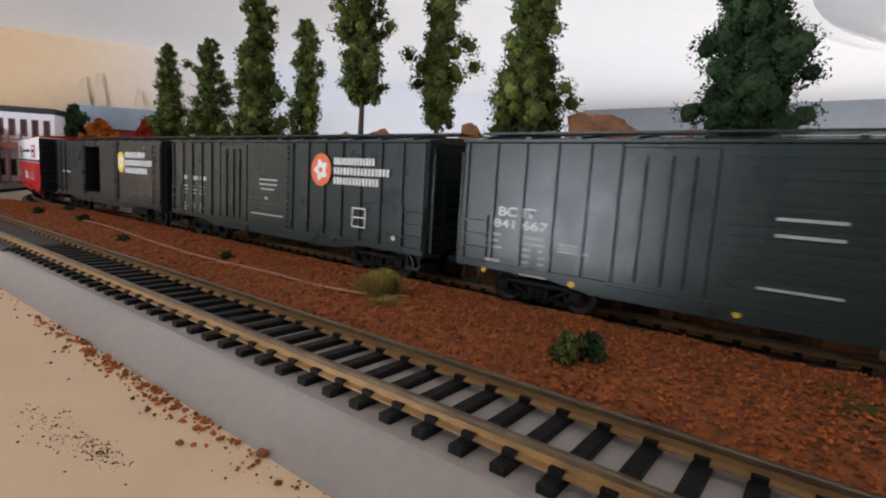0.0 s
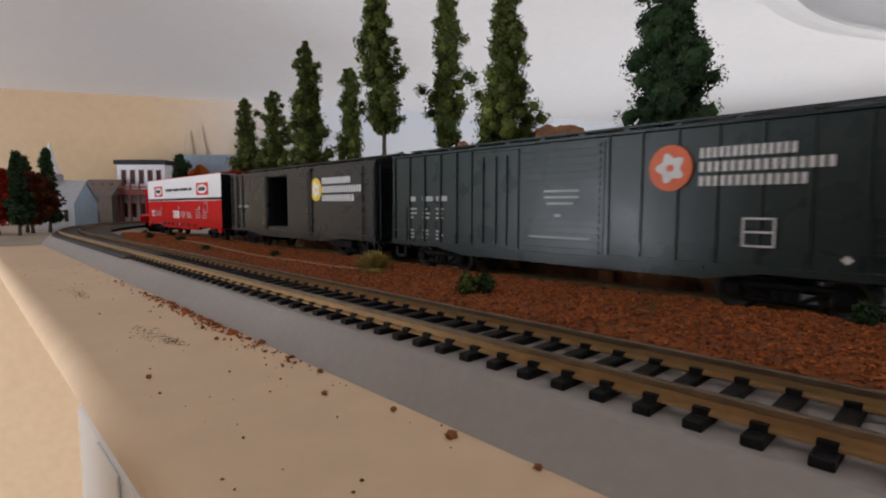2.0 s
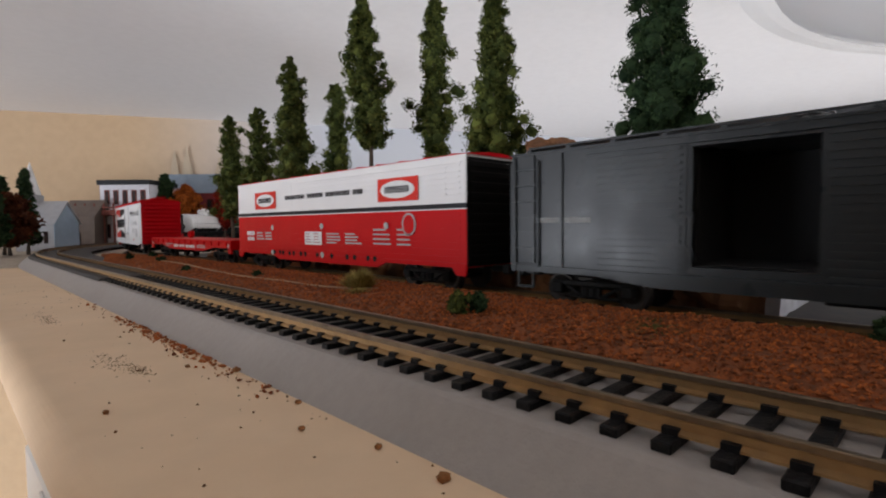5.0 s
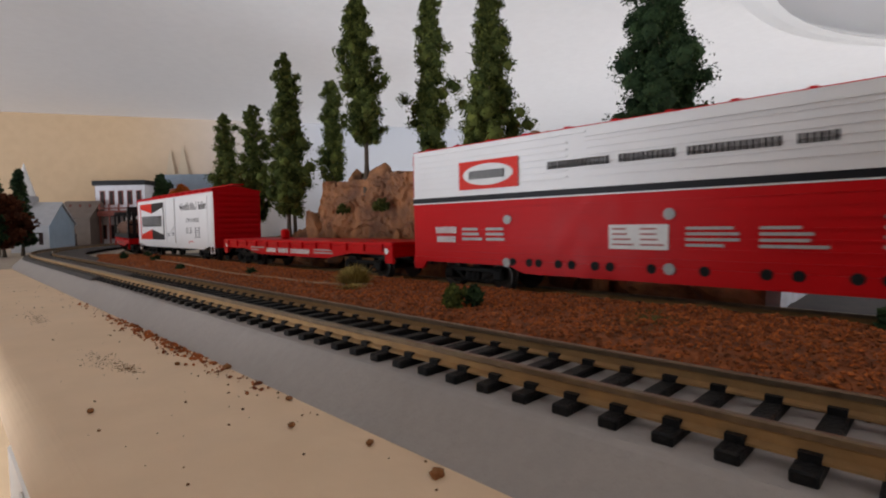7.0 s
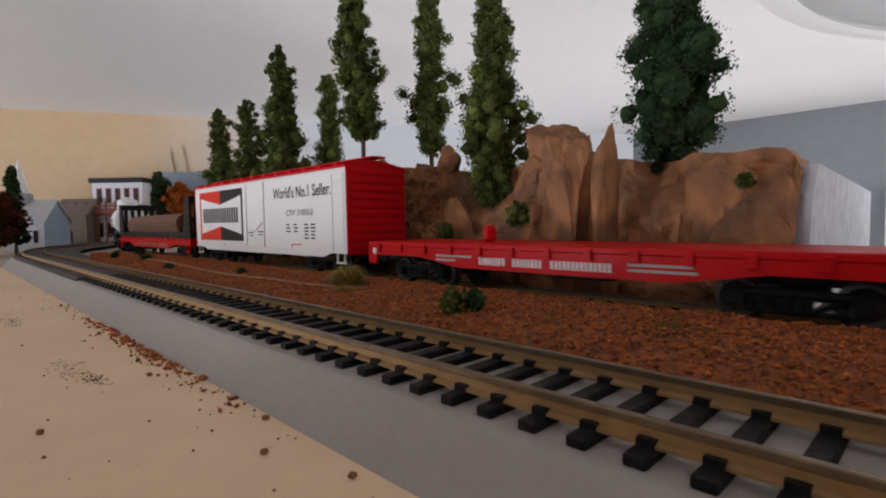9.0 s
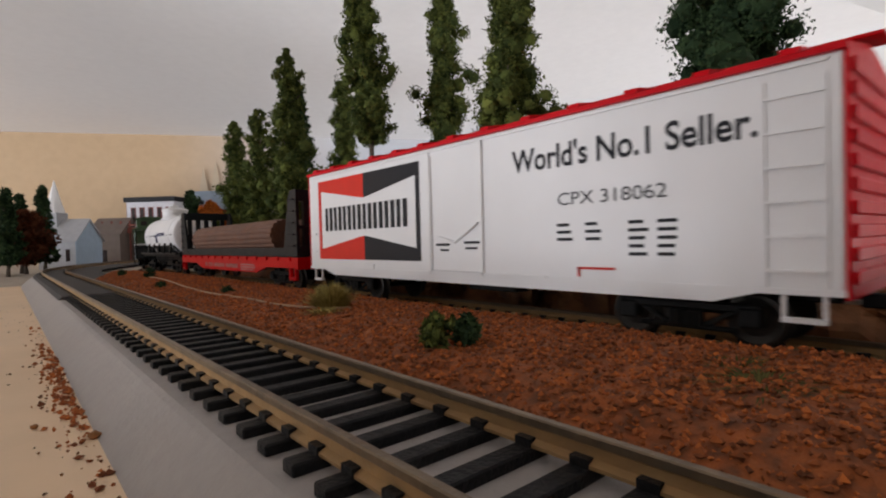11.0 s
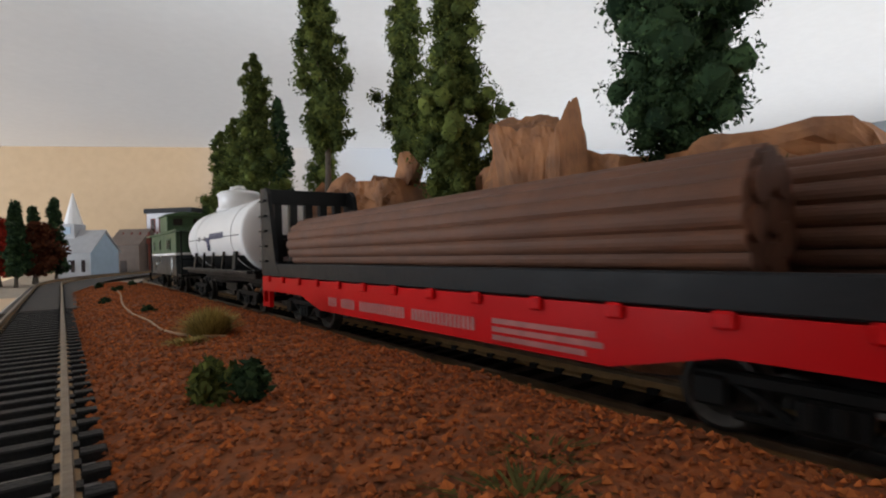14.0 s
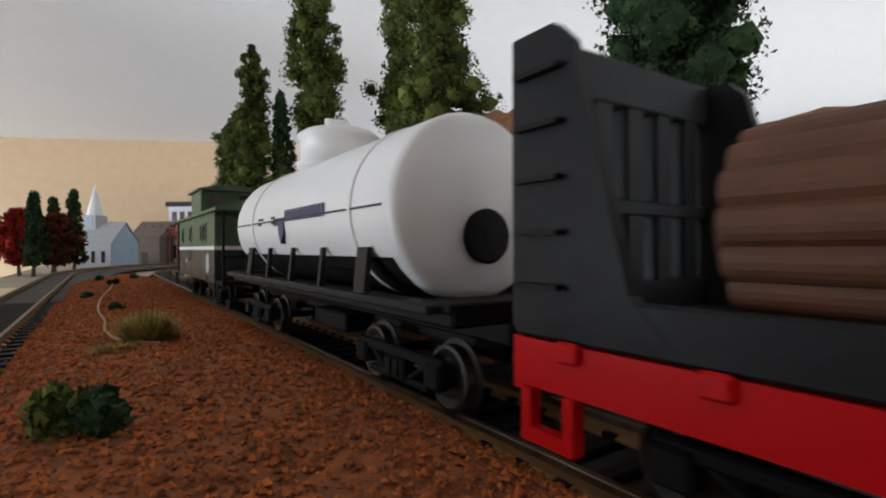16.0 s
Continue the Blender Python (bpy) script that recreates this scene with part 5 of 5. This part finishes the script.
def log_car():
    car = thing("bulkhead_flatcar", "red and slate bulkhead flatcar carrying brown logs", "flatcar", group="goods train")
    l = 9.25
    part("deck", boxes((-HALF, HALF, -l, l, 1.48, 1.62), bev=0.03), "slate", car)
    part("side_rail", boxes((-HALF, -HALF + 0.14, -l, l, 1.5, 1.9), (HALF - 0.14, HALF, -l, l, 1.5, 1.9), bev=0.03), "slate", car)
    pts = [(-l, 1.0), (-l + 3.4, 1.0), (-l + 4.8, 0.68), (l - 4.8, 0.68), (l - 3.4, 1.0), (l, 1.0), (l, 1.46), (-l, 1.46)]
    for s in (-1, 1):
        part("side_sill", prism(pts, s * 1.54 - 0.06, s * 1.54 + 0.06, "x"), "red", car)
        part("end_beam", boxes((-HALF, HALF, min(s * l, s * (l - 0.14)), max(s * l, s * (l - 0.14)), 0.95, 1.47)), "red", car)
        # bulkhead: two raked side plates, cross bars and uprights
        y = s * l
        for k in (-1, 1):
            part("bulkhead_plate", prism([(y, 1.55), (y - s * 1.75, 1.55), (y - s * 1.35, 1.95), (y - s * 0.75, 4.2), (y - s * 0.55, 4.4), (y, 4.4)], k * 1.54 - 0.07, k * 1.54 + 0.07, "x"), "slate", car, "slate grey bulkhead side plate")
        ya, yb = sorted((y - s * 0.02, y - s * 0.3))
        for z0, z1 in ((1.6, 1.95), (2.7, 2.86), (3.9, 4.4)):
            part("bulkhead_bar", boxes((-1.47, 1.47, ya, yb, z0, z1), bev=0.02), "slate", car)
        for xx in (-1.1, -0.55, 0.0, 0.55, 1.1):
            part("bulkhead_upright", boxes((xx - 0.13, xx + 0.13, ya + 0.02, yb - 0.02, 1.9, 4.0)), "slate", car)
        for i in range(5):
            z = 1.95 + 0.5 * i
            part("grab_iron", boxes((-1.72, -1.62, min(y - s * 0.12, y - s * 0.68), max(y - s * 0.12, y - s * 0.68), z, z + 0.05)), "black", car)
        bracket = bmesh.new()
        for a, b, z0, z1 in ((0.15, 0.27, 0.62, 0.99), (0.68, 0.8, 0.62, 0.99), (0.15, 0.8, 0.48, 0.619)):
            box(bracket, -1.64, -1.5, min(y - s * a, y - s * b), max(y - s * a, y - s * b), z0, z1)
        part("step", bracket, "red", car)
    for i in range(14):
        y = -l + 0.75 + i * (2 * l - 1.5) / 13
        part("stake_pocket", boxes((-1.68, -1.602, y - 0.12, y + 0.12, 1.3, 1.5), bev=0.03), "red", car)
    letter_bars("lettering", car, 3.9, 0.85, 0.22, "XX XXX XXXXXXXX XXXXXXXX", 5.8, -1.605, "mark_faint", "faded lettering blocks")
    small_print(car, -2.3, 1.02, 1, -1.605, "mark_faint", 19, 2.3, 0.08, 3, 0.13)
    # the load: two moulded bundles side by side, the far one set back towards the near end
    rng = random.Random(4)
    for xc, ya, yb in ((-0.74, -6.0, 7.3), (0.74, -7.7, 5.6)):
        pts, n = [], 17
        for i in range(n * 6):
            a = 2 * math.pi * i / (n * 6)
            ridge = abs(math.sin(n * a / 2)) ** 0.6
            wob = 1 + 0.03 * math.sin(3 * a + xc)
            pts.append((xc + 0.7 * (0.91 + 0.09 * ridge) * wob * math.cos(a), 2.48 + 0.84 * (0.91 + 0.09 * ridge) * wob * math.sin(a)))
        part("log_load", prism(pts, ya, yb, "y"), "log", car, "brown ridged log load")
        for k in range(7):
            a = k * 2.4
            r = 0.2 + 0.03 * rng.random()
            c = (xc + (0.42 * math.cos(a) if k else 0), 2.48 + (0.5 * math.sin(a) if k else 0))
            part("log_end", tube(bmesh.new(), (c[0], ya - 0.05, c[1]), (c[0], ya + 0.03, c[1]), r, seg=14), "log", car)
            part("log_end", tube(bmesh.new(), (c[0], yb - 0.03, c[1]), (c[0], yb + 0.05, c[1]), r, seg=14), "log", car)
    running_gear(car, 2 * l)
    return car


def tank_car():
    car = thing("tank_car", "white tank car with dome and black lower shell", "tank car", group="goods train")
    l = 6.2
    part("frame", boxes((-1.45, 1.45, -l, l, 1.32, 1.55), (-0.5, 0.5, -l, l, 1.0, 1.35), bev=0.04), "black", car)
    cz, r = 3.0, 1.55
    prof = [(0.05, -5.02), (0.8, -4.98), (1.25, -4.88), (1.46, -4.79), (1.52, -4.74), (r, -4.66), (r, -4.6), (r, 5.1), (1.53, 5.25), (1.44, 5.42), (1.25, 5.55), (0.8, 5.65), (0.05, 5.7)]
    bm = lathe(prof, 40, "y")
    part("tank", bm, "car_white", car, "white tank shell", smooth=True, at=(0, 0, cz))
    # black lower shell on the sides
    under = bmesh.new()
    for i in range(12):
        a0, a1 = radians(211 + 118 * i / 12), radians(211 + 118 * (i + 1) / 12)
        pts = [((r + 0.012) * math.cos(a0), cz + (r + 0.012) * math.sin(a0)), ((r + 0.012) * math.cos(a1), cz + (r + 0.012) * math.sin(a1))]
        q = [under.verts.new((p[0], w, p[1])) for w in (-4.45, 5.1) for p in pts]
        under.faces.new((q[0], q[1], q[3], q[2]))
    part("lower_shell", under, "black", car, "black lower tank shell", smooth=True)
    part("seam", boxes((-r - 0.02, -r + 0.02, -4.5, 5.15, cz - 0.015, cz + 0.02), (r - 0.02, r + 0.02, -4.5, 5.15, cz - 0.015, cz + 0.02)), "slate", car)
    for y in (-3.3, 3.3):
        part("band", lathe([(r + 0.005, y - 0.07), (r + 0.03, y - 0.06), (r + 0.03, y + 0.06), (r + 0.005, y + 0.07)], 40, "y"), "car_white", car, smooth=True, at=(0, 0, cz))
    part("dome", lathe([(1.05, 0), (1.05, 0.12), (0.95, 0.2), (0.95, 0.7), (1.02, 0.75), (1.02, 0.83), (0.85, 0.95), (0.4, 1.05), (0.02, 1.07)], 28), "car_white", car, smooth=True, at=(0, 0.9, cz + r - 0.22))
    part("dome_hatch", lathe([(0.3, 0), (0.3, 0.12), (0.22, 0.2), (0.02, 0.22)], 14), "car_white", car, at=(0, 0.9, cz + r + 0.82))
    part("dome_valve", lathe([(0.12, 0), (0.12, 0.18), (0.02, 0.2)], 10), "car_white", car, at=(-0.45, 0.4, cz + r + 0.72))
    part("dome_valve", lathe([(0.12, 0), (0.12, 0.18), (0.02, 0.2)], 10), "car_white", car, at=(0.3, 1.4, cz + r + 0.72))
    part("running_board", boxes((-1.7, -1.25, -l + 0.2, l - 0.2, 1.5, 1.62), (1.25, 1.7, -l + 0.2, l - 0.2, 1.5, 1.62), bev=0.02), "slate", car)
    for y in (-3.7, -1.85, 0.0, 1.85, 3.7):
        for s in (-1, 1):
            part("saddle", prism([(s * 1.58, 1.6), (s * 1.5, 2.36), (s * 1.42, 2.36), (s * 1.46, 1.6)], y - (0.2 if abs(y) > 3 else 0.06), y + (0.2 if abs(y) > 3 else 0.06), "y"), "slate", car)
    for s in (-1, 1):
        part("end_platform", boxes((-1.5, 1.5, min(s * l, s * (l - 0.7)), max(s * l, s * (l - 0.7)), 1.5, 1.64), bev=0.03), "black", car)
    # brake wheel on the end
    w = part("brake_wheel", lathe([(0.38, -0.04), (0.44, 0.0), (0.38, 0.04), (0.32, 0.0)], 24, "y"), "black", car, "black brake wheel", at=(0.0, -5.1, 2.52))
    for i in range(8):
        a = i * math.pi / 4
        part("spoke", tube(bmesh.new(), (0, 0, 0), (0.36 * math.cos(a), 0, 0.36 * math.sin(a)), 0.03, seg=5), "mark_dim", w)
    part("brake_hub", lathe([(0.14, -0.06), (0.12, 0.04)], 14, "y"), "black", car, at=(0.0, -5.1, 2.52))
    part("brake_plate", lathe([(0.43, -0.01), (0.43, 0.01)], 24, "y"), "black", car, at=(0.0, -5.04, 2.52))
    letter_bars("lettering", car, 0.3, cz - 0.05, 0.26, "XXXXXXXX", 2.5, -r - 0.015, "ink_blue", "dark blue lettering blocks")
    part("emblem", prism([(1.2, cz + 0.05), (0.4, cz + 0.05), (0.4, cz - 0.3), (0.6, cz - 0.55), (0.8, cz - 0.3), (0.85, cz - 0.12), (1.2, cz - 0.12)], -r - 0.02, -r + 0.1, "x"), "ink_blue", car)
    small_print(car, 2.6, cz + 0.05, 2, -r - 0.015, "slate", 22, 0.5, 0.06, 2, 0.12, 1.2)
    running_gear(car, 2 * l, 2.0)
    return car


def caboose():
    car = thing("caboose", "dark green caboose with cupola and white side stripe", "caboose", group="goods train")
    l = 5.0
    part("body", boxes((-1.5, 1.5, -l, l, 2.45, 3.75), bev=0.03), "cab_green", car)
    part("lower_body", boxes((-1.5, 1.5, -l, l, 1.05, 2.3), bev=0.02), "bc_grey", car, "dark lower side")
    part("stripe", boxes((-1.52, 1.52, -l - 0.01, l + 0.01, 2.301, 2.449)), "mark", car, "white side stripe")
    part("roof", prism([(-1.7, 3.72), (-1.7, 3.82), (-0.6, 4.15), (0.6, 4.15), (1.7, 3.82), (1.7, 3.72)], -l - 1.3, l + 1.3, "y"), "cab_green", car)
    cup = part("cupola", boxes((-1.3, 1.3, -0.6, 2.2, 3.95, 5.0), bev=0.04), "cab_green", car)
    part("cupola_roof", prism([(-1.45, 4.98), (-1.45, 5.05), (-0.5, 5.25), (0.5, 5.25), (1.45, 5.05), (1.45, 4.98)], -0.8, 2.4, "y"), "cab_green", car)
    for x in (-0.9, 0.35):
        part("pane", boxes((x, x + 0.55, -0.63, -0.601, 4.35, 4.8)), "pane", cup)
    for y in (3.6, 0.9, -2.2, -3.0):
        w = part("window", boxes((-1.55, -1.5, y - 0.28, y + 0.28, 2.62, 3.4), bev=0.01), "cab_green", car)
        part("pane", boxes((-1.56, -1.551, y - 0.18, y + 0.18, 2.72, 3.3)), "pane", w)
    for s in (-1, 1):
        part("platform", boxes((-1.45, 1.45, min(s * l, s * (l + 1.2)), max(s * l, s * (l + 1.2)), 1.0, 1.15)), "black", car)
        for x in (-1.4, 1.4):
            part("rail_post", tube(bmesh.new(), (x, s * (l + 1.15), 1.1), (x, s * (l + 1.15), 3.72), 0.05, seg=6), "black", car)
        part("rail_bar", boxes((-1.4, 1.4, s * (l + 1.15) - 0.03, s * (l + 1.15) + 0.03, 2.0, 2.08)), "black", car)
        part("end_door", boxes((-0.4, 0.4, min(s * l, s * (l + 0.03)), max(s * l, s * (l + 0.03)), 1.2, 3.3)), "bc_grey", car)
        steps(car, s * (l + 0.7), "black")
    disc("round_mark", car, -3.6, 1.75, 0.4, 0.42, -1.51, "mark_dim", 18)
    letter_bars("car_number", car, 2.6, 1.65, 0.2, "XXX", 0.7, -1.51, "mark_dim")
    part("smoke_pipe", tube(bmesh.new(), (0.6, -2.4, 3.9), (0.6, -2.4, 4.6), 0.12, seg=10), "black", car)
    running_gear(car, 2 * l + 2.4, 2.8)
    return car


TRAIN = [
    (bc_boxcar("dark green ribbed boxcar with white figures and louvred door", False), -104.4, 5.6),
    (bc_boxcar("dark green ribbed boxcar with orange emblem and white lettering", True), -85.6, 5.6),
    (open_boxcar(), -67.2, 5.4),
    (forest_car(), -47.05, 6.4),
    (flat_car(), -27.5, 5.3),
    (slogan_car(), -8.75, 5.6),
    (log_car(), 10.55, 6.2),
    (tank_car(), 27.3, 4.0),
    (caboose(), 41.6, 3.2),
]
# seconds and the place of the slogan car's far end along the rear track
TRAIN_AT = [(0, 112.6), (1.5, 100.8), (2, 96.6), (2.5, 92.25), (3, 88.05), (3.5, 84.0), (4, 79.8), (6.6, 58.0), (7, 54.65), (7.5, 50.4), (8, 46.28), (10.5, 27.9), (11, 24.0), (11.5, 20.15), (12, 16.3), (12.5, 12.5), (13, 8.75), (13.5, 5.25), (14, 1.8), (14.5, -1.6), (15, -5.0), (15.5, -8.35), (16, -11.75)]


def motions():
    """The train rolls along the rear track from the curve towards the viewer."""
    ts, at = zip(*TRAIN_AT)
    for car, offset, half in TRAIN:
        rows = []
        for i in range(33):
            t = i * 0.5
            s = float(np.interp(t, ts, at)) + offset
            xa, ya, _ = line_at(REAR, s - half)
            xb, yb, _ = line_at(REAR, s + half)
            rz = math.degrees(math.atan2(-(xb - xa), yb - ya))
            rows.append((t, pose((xa + xb) / 2 * CM, (ya + yb) / 2 * CM, 0, 0, 0, rz)))
        walk(car, rows)


motions()
